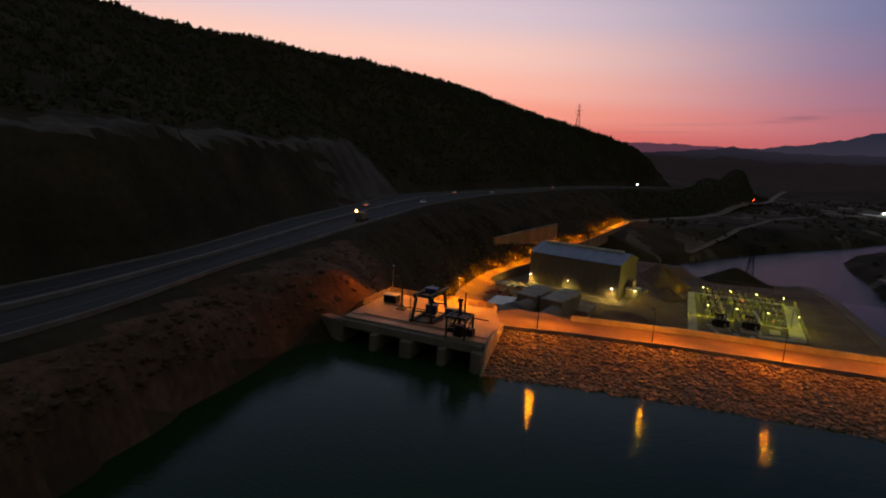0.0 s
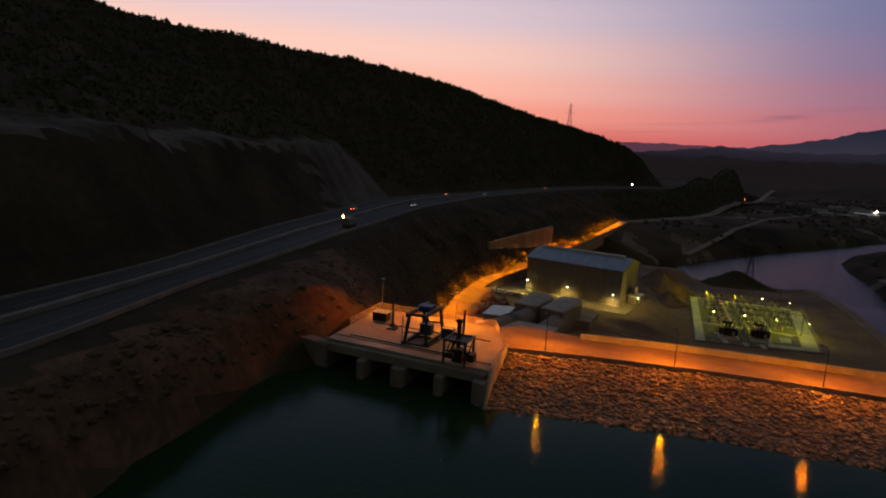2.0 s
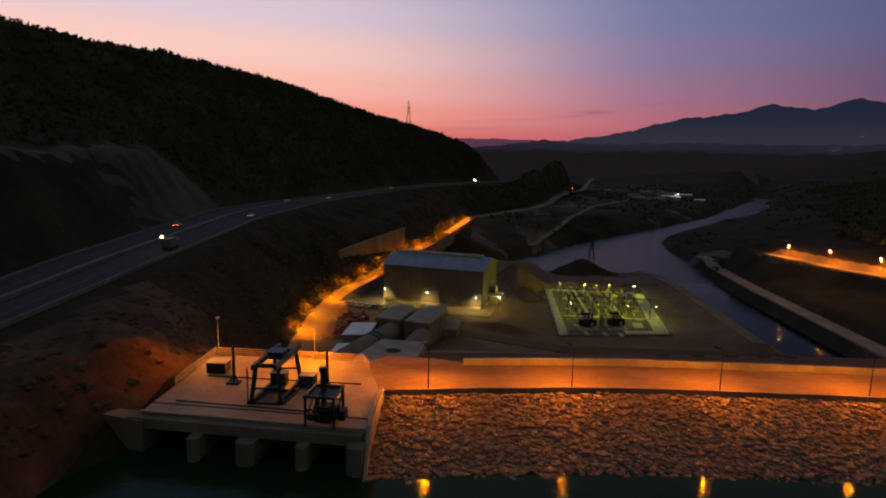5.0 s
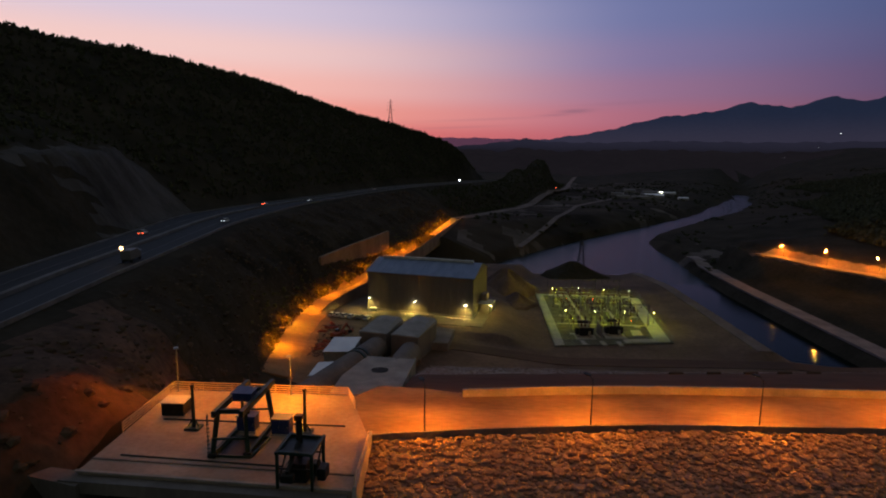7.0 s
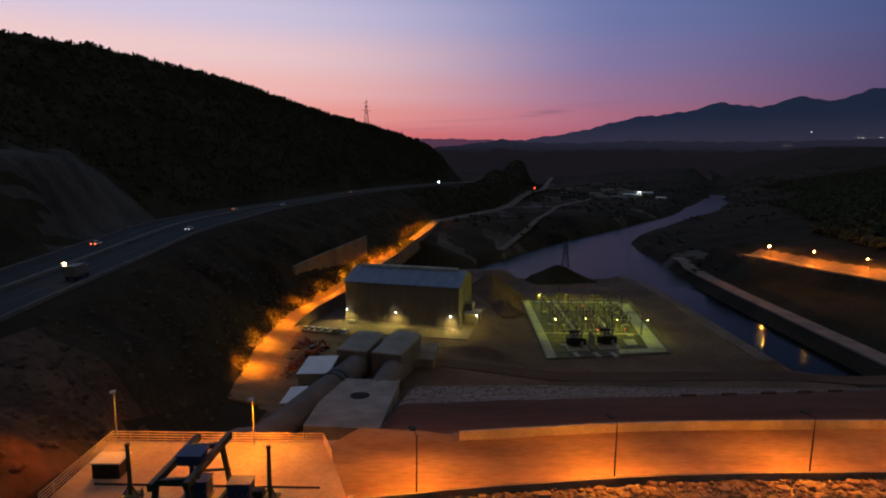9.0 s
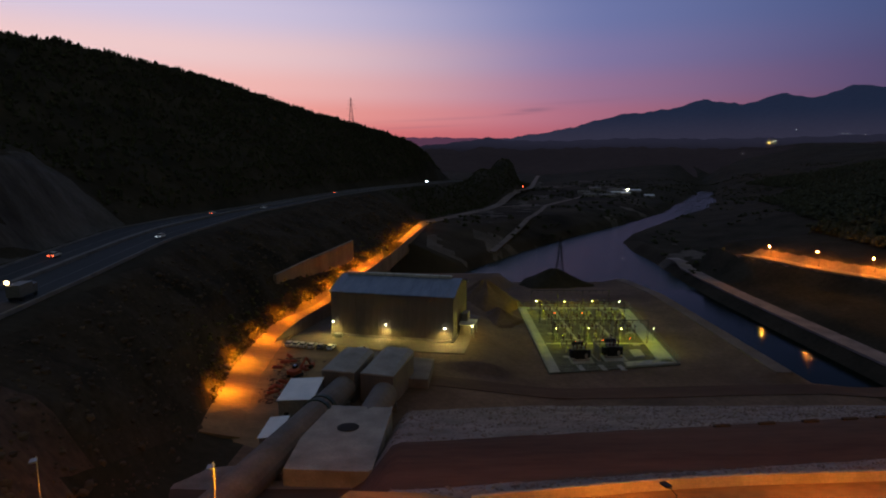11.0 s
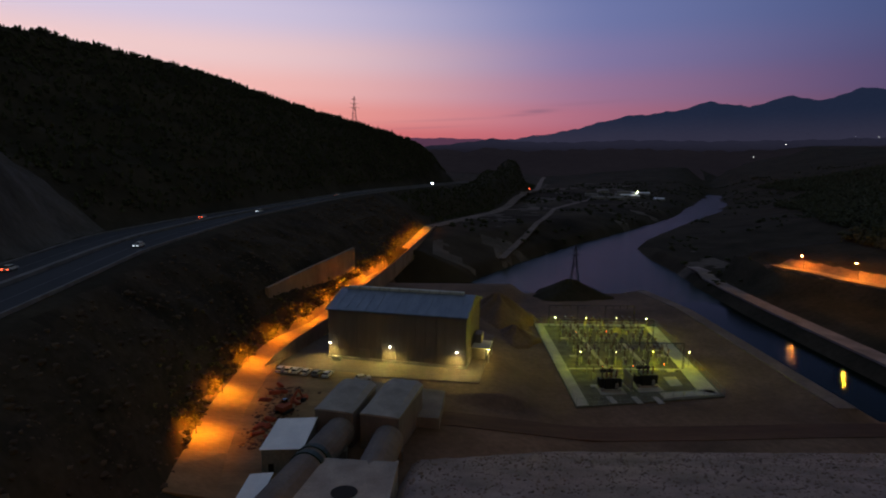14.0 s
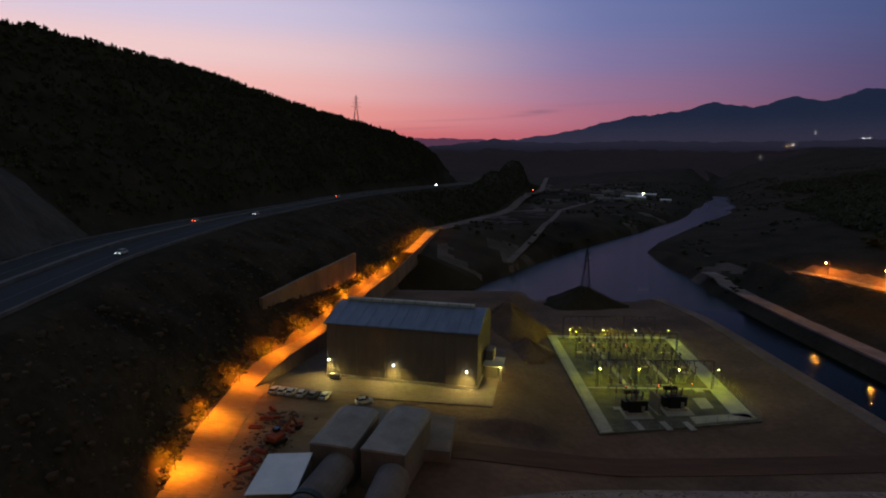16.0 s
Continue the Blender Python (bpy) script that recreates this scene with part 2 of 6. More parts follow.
M_HAZE2 = haze("hill_haze_glow", (0.016, 0.015, 0.026), (0.010, 0.009, 0.010), (0.022, 0.019, 0.02), (0.006, 0.005, 0.007), 70, 160)
M_HAZE4 = haze("low_hill_haze_glow", (0.008, 0.0065, 0.0085), (0.008, 0.007, 0.006), (0.026, 0.021, 0.018))
M_HAZE3 = haze("far_range_haze_glow", (0.085, 0.033, 0.058), (0.010, 0.010, 0.014), (0.02, 0.02, 0.024))
G_SOD, G_YARD, G_WALL = glow("sodium_glass", (1.0, 0.30, 0.015), 1300), glow("yard_lamp_glass", (0.95, 1.0, 0.5), 30), glow("wall_lamp_glass", (1.0, 0.92, 0.55), 40)
G_BULB = glow("sodium_bulb", (1.0, 0.36, 0.03), 5500)
G_RED, G_COOL = glow("red_signal", (1.0, 0.08, 0.02), 10), glow("white_lamp_glass", (0.9, 0.95, 1.0), 25)


def water_material(name, colour, rough, scale, bump, spec, depth=0.07, stretch=(0.35, 1.2, 1), tint=(1, 1, 1)):
    m = bpy.data.materials.new(name)
    m.use_nodes = True
    n, l = m.node_tree.nodes, m.node_tree.links
    b = n["Principled BSDF"]
    b.inputs["Base Color"].default_value = (*colour, 1)
    b.inputs["Roughness"].default_value, b.inputs["IOR"].default_value = rough, 1.33
    b.inputs["Specular IOR Level"].default_value = spec
    b.inputs["Specular Tint"].default_value = (*tint, 1)
    co, ns, bp, mp = n.new("ShaderNodeTexCoord"), n.new("ShaderNodeTexNoise"), n.new("ShaderNodeBump"), n.new("ShaderNodeMapping")
    mp.inputs[3].default_value = stretch
    l.new(co.outputs["Object"], mp.inputs[0])
    ns.inputs["Scale"].default_value, ns.inputs["Detail"].default_value = scale, 5
    bp.inputs[0].default_value, bp.inputs[1].default_value = bump, depth
    l.new(mp.outputs[0], ns.inputs[0])
    l.new(ns.outputs[0], bp.inputs["Height"])
    l.new(bp.outputs[0], b.inputs["Normal"])
    return m


M_LAKE = water_material("lake_water", (0.009, 0.030, 0.012), 0.05, 2.2, 0.5, 0.10, tint=(0.85, 1.0, 0.72))
M_CANAL = water_material("canal_water", (0.004, 0.008, 0.006), 0.035, 1.6, 0.5, 0.035, 0.06, tint=(0.9, 1.0, 0.85))
M_RIVER = water_material("river_water", (0.020, 0.030, 0.024), 0.03, 0.9, 0.9, 0.10, 0.28, tint=(0.80, 1.0, 0.84))


# ---- mesh helpers ----
def link(name, bm, mat, parent=None, label="", smooth=False):
    me = bpy.data.meshes.new(name)
    bm.to_mesh(me)
    bm.free()
    me.materials.append(mat)
    if smooth:
        me.shade_smooth()
    ob = new(name, me)
    if parent:
        ob.parent = parent
    if label:
        ob["label"] = label
    return ob


def part(name, bm, mat, parent, label="", smooth=False):
    return link(name, bm, mat, parent, label, smooth)


def thing(name, label, category, group="", kind="", at=None):
    ob = new(name)
    if at is not None:
        ob.matrix_basis = at
    return tagged(ob, label, category, group, kind)


def box(bm, x0, x1, y0, y1, z0, z1, bevel=0.0):
    r = bmesh.ops.create_cube(bm, size=1, matrix=Matrix.Translation(((x0 + x1) / 2, (y0 + y1) / 2, (z0 + z1) / 2)) @ Matrix.Diagonal((x1 - x0, y1 - y0, z1 - z0, 1)))
    if bevel:
        es = list({e for v in r["verts"] for e in v.link_edges})
        bmesh.ops.bevel(bm, geom=es, offset=bevel, segments=1, affect="EDGES")
    return bm


def rod(bm, a, b, r, r2=None, n=8):
    a, b = Vector(a), Vector(b)
    d = b - a
    m = Matrix.Translation((a + b) / 2) @ d.to_track_quat("Z", "Y").to_matrix().to_4x4()
    bmesh.ops.create_cone(bm, cap_ends=True, segments=n, radius1=r, radius2=r if r2 is None else r2, depth=d.length, matrix=m)
    return bm


def beam(bm, a, b, w, h=None):
    """A square bar from a to b."""
    a, b = Vector(a), Vector(b)
    d = b - a
    m = Matrix.Translation((a + b) / 2) @ d.to_track_quat("Z", "Y").to_matrix().to_4x4() @ Matrix.Diagonal((w, h or w, d.length, 1))
    bmesh.ops.create_cube(bm, size=1, matrix=m)
    return bm


def prism(bm, pts, z0, z1):
    """A vertical prism over a plan outline."""
    lo = [bm.verts.new((x, y, z0)) for x, y in pts]
    hi = [bm.verts.new((x, y, z1)) for x, y in pts]
    bm.faces.new(hi)
    bm.faces.new(lo[::-1])
    for k in range(len(pts)):
        j = (k + 1) % len(pts)
        bm.faces.new((lo[k], lo[j], hi[j], hi[k]))
    bmesh.ops.recalc_face_normals(bm, faces=bm.faces)
    return bm


def ball(bm, c, r, n=1):
    bmesh.ops.create_icosphere(bm, subdivisions=n, radius=r, matrix=Matrix.Translation(c))
    return bm


B = bmesh.new


def sheet(name, xs, ys, z, mat, faces=None, smooth=True):
    """A grid mesh over plan lines xs, ys with heights z[j, i]."""
    nx, ny = len(xs), len(ys)
    X, Y = np.meshgrid(xs, ys)
    if np.ndim(xs[0]):
        X, Y = xs, ys
    v = np.stack([X, Y, z], -1).reshape(-1, 3)
    i, j = np.meshgrid(np.arange(nx - 1), np.arange(ny - 1))
    a = (j * nx + i)
    q = np.stack([a, a + 1, a + nx + 1, a + nx], -1).reshape(-1, 4)
    me = bpy.data.meshes.new(name)
    me.from_pydata(v.tolist(), [], q.tolist())
    me.materials.append(mat)
    if smooth:
        me.shade_smooth()
    me.update()
    return new(name, me), v, q


# ---- the lie of the land ----
HL = curve([(-200, -84), (-40, -75), (0, -79), (60, -95), (130, -108), (190, -119), (240, -114), (334, -96), (440, -78), (532, -54), (620, -27), (700, -4), (760, 9), (800, 15), (900, 30), (1000, 42), (1300, 120), (1800, 310)])
HR = curve([(-200, -47), (-57, -49), (-39, -51), (-6, -59), (36, -65), (61, -69), (100, -74), (160, -83), (258, -84), (383, -67), (450, -52), (532, -29), (620, -2), (700, 20), (760, 33), (800, 39), (900, 54), (1000, 66), (1300, 144), (1800, 334)])
HZ = curve([(-200, 30), (0, 30.3), (190, 31), (500, 31), (700, 29), (900, 24), (1300, 8), (1800, 4)])
RX = curve([(-400, -360), (0, -335), (100, -320), (200, -290), (300, -240), (418, -178), (520, -135), (610, -95), (660, -60), (700, -26), (735, -5), (790, 8), (850, 14), (900, 18), (1000, 20), (2000, 0)])
RZ = curve([(-400, 140), (0, 137), (200, 129), (300, 127), (418, 121), (520, 107), (610, 98), (660, 90), (700, 78), (735, 63), (765, 54), (790, 48), (850, 38), (900, 26), (1100, 10), (2000, 8)])
TX = curve([(-200, -28), (-64, -33), (-43, -37.4), (-33, -38.1), (-13, -40.1), (-4, -41), (0, -39.5), (3, -36.6), (22, -36.9), (35, -42), (60, -42), (78, -44.5), (95, -47.5), (112, -51), (135, -53), (163, -51.5), (202, -43), (238, -38), (290, -29), (396, -16), (440, -10), (530, 6), (630, 44), (720, 84), (900, 150), (1300, 220), (1800, 380)])
TZ = curve([(-200, 17), (-10, 17.2), (0, 20), (3, 21.9), (22, 22), (35, 14), (60, 5), (100, 1.5), (163, 2.6), (240, 6), (440, 7), (640, 3), (1000, -2), (1800, -4)])
BENCH = curve([(-400, 1), (150, 1), (186, 0.92), (204, 0.12), (225, 0), (2000, 0)])


CANAL_WEST = curve([(100, 127), (128, 126), (190, 123), (258, 118.5), (289, 112), (330, 100)])
CANAL_EAST = curve([(100, 147), (258, 147), (330, 151)])
RROAD = curve([(128, 232), (223, 204), (253, 190), (293, 178), (330, 172)])


def valley_nodes(y):
    """Plan positions and heights of the valley floor to the east of the hill's toe, at one northing."""
    tx, tz = float(TX(y)), float(TZ(y))
    if y < 26:
        return [(tx + 14, 8), (tx + 40, 4), (260, 4), (330, 20), (600, 70)]
    if y < 128:
        f = min(1.0, (y - 26) / 30)
        return [(tx + 6, tz - 2.2 * f), (-9, -0.2), (2, -0.2), (28, -3.6), (36, YARD_Z), (92, YARD_Z), (108, -5), (127, -7), (160, -6), (205, 3), (270, 12), (420, 60), (900, 120)]
    if y < 330:
        wl_, wr = float(CANAL_WEST(y)), float(CANAL_EAST(y))
        fall = max(0.0, min(1.0, (y - 228) / 40))
        shore = max(0.0, min(1.0, (y - 272) / 22))  # the yard's ground runs out into the river
        bed = RIVER_Z - 1.5
        west = -0.12 + (bed + 0.12) * max(0.0, min(1.0, (y - 264) / 34))
        mid = (YARD_Z - 1.4 * fall) * (1 - shore) + bed * shore
        dike = (YARD_Z - 1.4 * fall + 1.6) * (1 - shore) + bed * shore
        road = float(RROAD(y))
        return [(tx + 9, west), (18 + 20 * fall, min(-0.12, west)), (29 + 15 * fall, min(mid, YARD_Z - 0.2 - 2 * fall)), (36 + 14 * fall, mid), (96 - 4 * fall, mid), (102 - 4 * fall, dike), (107 - 4 * fall, dike), (wl_, RIVER_Z - 0.3), (wl_ + 3, RIVER_Z - 2), (wr - 3, RIVER_Z - 2), (wr, RIVER_Z + 0.2), (wr + 5, -9.3), (wr + 12, -9.2), (wr + 18, -6.0), (road - 14, -2.0), (road - 5, 4.6), (road + 5, 5), (road + 9, 8), (road + 60, 14), (road + 190, 50), (900, 110)]
    lb = float(curve([(330, 20), (390, 54), (484, 115), (593, 198), (760, 312), (1000, 441), (1137, 520), (1800, 800), (2500, 1150)])(y))
    rb = float(curve([(330, 152), (386, 157), (418, 157), (472, 166), (640, 278), (837, 416), (1000, 500), (1137, 560), (1800, 838), (2500, 1190)])(y))
    rise = max(0.0, (y - 900) / 1500)
    w = max(tx + 14, lb - 45)
    far = 60 * rise
    rr = max(rb + 25, 170)
    return [(w, tz - 2 + far), (max(w + 4, lb - 6), -7.5 + far * 0.3), (max(w + 6, lb), RIVER_Z - 0.3), (max(w + 8, lb + 4), RIVER_Z - 2), (rb - 3, RIVER_Z - 2), (rb, RIVER_Z - 0.2), (rb + 8, -6.5), (rr + 30, -3 + far), (rr + 75, 4 + far), (rr + 150, 18 + far), (rr + 330, 56 + far), (rr + 700, 75 + far), (rr + 1500, 80 + far)]


def ground_row(xs, y):
    hl, hr, hz = float(HL(y)), float(HR(y)), float(HZ(y))
    rx, rz, b = float(RX(y)), float(RZ(y)), float(BENCH(y))
    rx = min(rx, hl - 10)
    tx, tz = max(float(TX(y)), hr + 8), float(TZ(y))
    bz = hz + 26.5
    bx = hl - 21
    nat = lambda x: hz + (rz - hz) * ((hl - 3 - x) / (hl - 3 - rx)) ** 0.85  # the uncut hillside
    k = [(rx - 4200, rz * 0.8), (rx - 260, rz - 12), (rx - 60, rz - 4), (rx, rz)]
    if hl - rx < 70:
        k += [((rx + hl) / 2, (rz + hz) / 2 + 2)]
    for s in (0.25, 0.5, 0.72) if hl - rx >= 70 else ():
        x = rx + (bx - 9 - rx) * s
        k.append((x, nat(x) * (1 - 0.15 * b) + (bz + (rz - bz) * (1 - s)) * 0.15 * b))
    k += [] if hl - rx < 70 else [(bx - 9, max(nat(bx - 9), bz + 1) if b > 0.5 else nat(bx - 9) * (1 - b) + bz * b), (bx - 6, nat(bx - 6) * (1 - b) + bz * b), (bx, nat(bx) * (1 - b) + (bz - 0.3) * b)]
    k += [(hl - 3, hz + 0.2), (hl, hz - 0.15), (hr, hz - 0.15), (hr + 4, hz - 0.8), ((hr + 4 + tx) / 2 + 2, (hz + tz) / 2 + 2.5), (tx, tz)]
    last = tx
    for x, z in valley_nodes(y):
        x = max(x, last + 1.5)
        k.append((x, z))
        last = x
    k.append((max(4800, last + 50), 120))
    k = np.array(k, float)
    order = np.argsort(k[:, 0])
    return np.interp(xs, k[order, 0], k[order, 1])


def spread(parts):
    out = []
    for a, b, step in parts:
        out += list(np.arange(a, b, step))
    return np.array(out + [parts[-1][1]], float)


GX = spread([(-4700, -700, 400), (-700, -400, 30), (-400, -150, 6), (-150, 0, 2.5), (0, 110, 4), (110, 240, 3), (240, 600, 14), (600, 1400, 60), (1400, 4700, 300)])
GY = spread([(-700, -160, 40), (-160, -70, 6), (-70, 260, 2.5), (260, 520, 5), (520, 900, 10), (900, 2000, 40), (2000, 4700, 220)])
GZ = np.stack([ground_row(GX, y) for y in GY])
gx, gy = np.meshgrid(GX, GY)


def rough_noise(x, y, wave, seed=0.0):
    """Smooth pseudo-random relief between -1 and 1."""
    a = np.sin(x / wave * 2.1 + 1.3 * np.sin(y / wave * 1.7 + seed) + seed) * np.cos(y / wave * 2.3 + 1.1 * np.sin(x / wave * 1.9 - seed))
    b = np.sin((x + y) / wave * 3.7 + seed * 2 + np.cos(y / wave * 3.1)) * np.cos((x - y) / wave * 4.3 + seed)
    return 0.65 * a + 0.35 * b


hlg, hrg, txg = HL(GY)[:, None], HR(GY)[:, None], TX(GY)[:, None]
on_hill = np.clip((hlg - 6 - gx) / 14, 0, 1)
on_slope = np.clip((gx - hrg - 4) / 6, 0, 1) * np.clip((txg - 2 - gx) / 6, 0, 1)
far_off = np.clip((gy - 420) / 200, 0, 1) * np.clip((gx - txg - 20) / 40, 0, 1)
GZ = GZ + on_hill * (2.4 * rough_noise(gx, gy, 34, 0.7) + 1.0 * rough_noise(gx, gy, 9, 2.1)) + on_slope * (1.4 * rough_noise(gx, gy, 17, 1.1) + 1.1 * rough_noise(gx, gy, 6, 0.3)) + far_off * 0.6 * rough_noise(gx, gy, 60, 1.9)
on_cut = np.clip((hlg - 2 - gx) / 4, 0, 1) * np.clip((gx - hlg + 32) / 6, 0, 1) * (gy < 205)
GZ = GZ + on_cut * (0.7 * rough_noise(gx * 0.25, gy, 6, 0.2) + 0.5 * rough_noise(gx, gy, 15, 1.4))
right_hill = np.clip((gx - 330) / 160, 0, 1) * np.clip((gy - 200) / 200, 0, 1)
VROAD = curve([(438, -6), (460, 3), (535, 30), (617, 63), (779, 103), (977, 152), (1218, 207), (1955, 352), (4700, 800)])
beside = np.clip((gx - hrg - 3) / 14, 0, 1) * np.clip((VROAD(GY)[:, None] - 7 - gx) / 20, 0, 1)
GZ = GZ + beside * (22 * np.exp(-((gx - 80) / 34) ** 2 - ((gy - 860) / 110) ** 2) + (46 + 1.6 * rough_noise(gx, gy, 30, 0.8)) * np.exp(-((gx - 136) / 36) ** 2 - ((gy - 1090) / 170) ** 2))
GZ = GZ + right_hill * 7 * rough_noise(gx, gy, 120, 0.9)


def ground_z(x, y):
    """Height of the ground sheet at a place."""
    i = int(np.clip(np.searchsorted(GX, x) - 1, 0, len(GX) - 2))
    j = int(np.clip(np.searchsorted(GY, y) - 1, 0, len(GY) - 2))
    u, v = (x - GX[i]) / (GX[i + 1] - GX[i]), (y - GY[j]) / (GY[j + 1] - GY[j])
    return float((GZ[j, i] * (1 - u) + GZ[j, i + 1] * u) * (1 - v) + (GZ[j + 1, i] * (1 - u) + GZ[j + 1, i + 1] * u) * v)


ground, gv, gq = sheet("ground", GX, GY, GZ, M_SCRUB)
for m in (M_CUT, M_EARTH, M_FIELD, M_REDROCK, M_PATCH, M_SLOPE):
    ground.data.materials.append(m)
cx, cy = gv[gq].mean(1)[:, 0], gv[gq].mean(1)[:, 1]
chl, chr_, ctx = HL(cy), HR(cy), TX(cy)
which = np.zeros(len(gq), int)
which[(cx < chl - 1) & (cx > chl - 26) & (cy < 203) & (cy > 128 + 10 * np.sin(cx))] = 1
which[(cx < chl - 20) & (cx > chl - 31) & (cy < 203)] = 1
which[(cx > ctx - 1)] = 3
which[(cx > ctx - 0.5) & (cy > 20) & (cy < 300) & (cx < 125)] = 2
which[(cx > ctx - 1) & (cx <= ctx) & (cy > 60) & (cy < 300)] = 2
which[(cx > chr_ + 4) & (cx <= ctx) & (cy < 450)] = 6
which[(cx > chr_ + 4) & (cx <= ctx) & (cy < 48)] = 4
which[(cx > 166) & (cy > 120) & (cy < 700)] = 0
which[(cx > RROAD(cy) - 4) & (cx < RROAD(cy) + 11) & (cy > 140) & (cy < 296)] = 2
# less lit foot of the slope: its shade is put in as darker soil
which[(cx > ctx - 2) & (cx < -34) & (cy > 20) & (cy < 92)] = 0
which[(cy > 450) & (cx < VROAD(cy) - 6)] = 0
which[(cx > 300) | ((cx > 215) & (cy > 330) & (cx > 0.5 * cy + 120))] = 0
which[(cx > 147) & (cx < 168) & (cy > 120) & (cy < 350)] = 0
bare = rough_noise(cx * 0.8, cy * 0.45, 46, 0.9) + 0.6 * rough_noise(cx, cy, 19, 2.2)
which[(cy > 340) & (cy < 1500) & (cx > VROAD(cy) + 4) & (cx < VROAD(cy) + 190) & (bare > 0.42)] = 5
ground.data.polygons.foreach_set("material_index", which.astype(np.int32))
tagged(ground, "dark scrub hillsides and dry valley floor below the dam", "ground", kind="structure")


# water bodies
def flat_water(name, x0, x1, y0, y1, z, mat, label):
    bm = B()
    vs = [bm.verts.new(p) for p in ((x0, y0, z), (x1, y0, z), (x1, y1, z), (x0, y1, z))]
    bm.faces.new(vs)
    return tagged(link(name, bm, mat), label, "water", kind="structure")


flat_water("water", -70, 320, -420, 24, WATER_Z, M_LAKE, "calm dark green reservoir water above the dam")
flat_water("river", -10, 1500, 284, 2400, RIVER_Z, M_RIVER, "still grey river water at dusk")
flat_water("canal", 100, 165, 110, 284, RIVER_Z, M_CANAL, "dark still tailrace canal water")


# ---- strips laid along curves ----
def ribbon(name, mat, lefts, rights, label, category, lift=0.06, thick=0.5):
    """A road-like slab between two plan lines that follow the ground."""
    bm = B()
    rows = []
    for (xa, ya, za), (xb, yb, zb) in zip(lefts, rights):
        rows.append([bm.verts.new(p) for p in ((xa, ya, za + lift), (xb, yb, zb + lift), (xb, yb, zb + lift - thick), (xa, ya, za + lift - thick))])
    for r, s in zip(rows, rows[1:]):
        for k in range(4):
            j = (k + 1) % 4
            bm.faces.new((r[k], r[j], s[j], s[k]))
    bm.faces.new(rows[0])
    bm.faces.new(rows[-1][::-1])
    bmesh.ops.recalc_face_normals(bm, faces=bm.faces)
    return tagged(link(name, bm, mat), label, category, kind="structure")


HYS = list(np.arange(-180, 560, 8.0)) + list(np.arange(560, 1300, 30.0))


def hw(f):
    """Plan points across the highway: f of its width."""
    return [(float(HL(y) + f * (HR(y) - HL(y))), y, float(HZ(y))) for y in HYS]


ribbon("road", M_ASPHALT, hw(0.04), hw(0.96), "worn grey dual carriageway asphalt on a hillside bench", "road", 0.1)
for nm, a, b, h in (("kerb_west", 0.035, 0.055, 0.45), ("median_barrier", 0.47, 0.52, 0.85), ("kerb_east", 0.945, 0.965, 0.55)):
    ribbon(nm, M_KERB, hw(a), hw(b), "pale dusty concrete strip along the highway", "kerb", 0.1 + h, h + 0.3)
for f in (0.25, 0.74):
    ribbon("lane_line", M_KERB, hw(f), hw(f + 0.006), "faded painted lane line", "lane line", 0.115, 0.1)


def track(name, mat, pts, width, label, lift=0.15, banked=False):
    """A dirt way along plan points, laid on the ground."""
    p = np.array(pts, float)
    t = np.r_[0, np.cumsum(np.hypot(*np.diff(p, axis=0).T))]
    s = np.arange(0, t[-1], max(4, width))
    xs, ys = np.interp(s, t, p[:, 0]), np.interp(s, t, p[:, 1])
    dx, dy = np.gradient(xs), np.gradient(ys)
    n = np.hypot(dx, dy)
    le, ri = [], []
    for x, y, a, b in zip(xs, ys, dx / n, dy / n):
        z = max(ground_z(x + o * b, y - o * a) for o in (-width / 2, 0, width / 2))
        zs = [ground_z(x - o * b * width / 2, y + o * a * width / 2) for o in (1, -1)] if banked else (z, z)
        le.append((x - b * width / 2, y + a * width / 2, zs[0]))
        ri.append((x + b * width / 2, y - a * width / 2, max(zs[1], 0.78) if banked else z))
    return ribbon(name, mat, le, ri, label, "road", lift, 0.8)


ACCESS = curve([(60, -38), (80, -40), (96, -43.5), (112, -46.5), (140, -48), (163, -47), (185, -38.5), (223, -33), (275, -24.5), (330, -17), (396, -10), (440, -6)])
track("access_road", M_DIRT, [(float(ACCESS(y)), y) for y in range(82, 444, 8)], 8.0, "dusty access road along the foot of the slope", 0.2, True)
track("valley_road", M_TRACK, [(float(VROAD(y)), y) for y in list(range(438, 1000, 18)) + list(range(1000, 2000, 60))], 11.0, "pale dirt road winding down the valley")
track("field_track", M_TRACK, [(60, 640), (100, 668), (140, 690), (190, 800), (262, 960)], 7.0, "pale dirt track across the valley floor")
track("field_track", M_TRACK, [(44, 380), (70, 450), (100, 540), (122, 620), (140, 690)], 5.0, "pale dirt track across the valley floor")
track("east_road", M_DIRT, [(float(RROAD(y)), y) for y in range(140, 300, 8)], 8.0, "lit dirt road on the far side of the canal")
track("canal_path", M_GRAVEL, [(float(CANAL_EAST(y)) + 8.5, y) for y in range(132, 350, 8)], 8.0, "pale path on the canal's bank")
track("dike_path", M_TRACK, [(104.5 - 4 * max(0, min(1, (y - 228) / 40)), y) for y in range(130, 276, 8)], 5.0, "pale path on the canal's dike")
track("yard_road", M_BERM, [(-2, 117), (30, 118), (60, 119), (95, 121), (125, 124), (170, 126)], 7.0, "dark dirt road along the dam's toe")

# ---- the dam ----
CREST = curve([(-60, 6), (-4.4, 10.6), (-1, 12.0), (4.8, 13.2), (18, 15.3), (32.2, 17.3), (64, 18.9), (110, 19.6), (300, 20)])


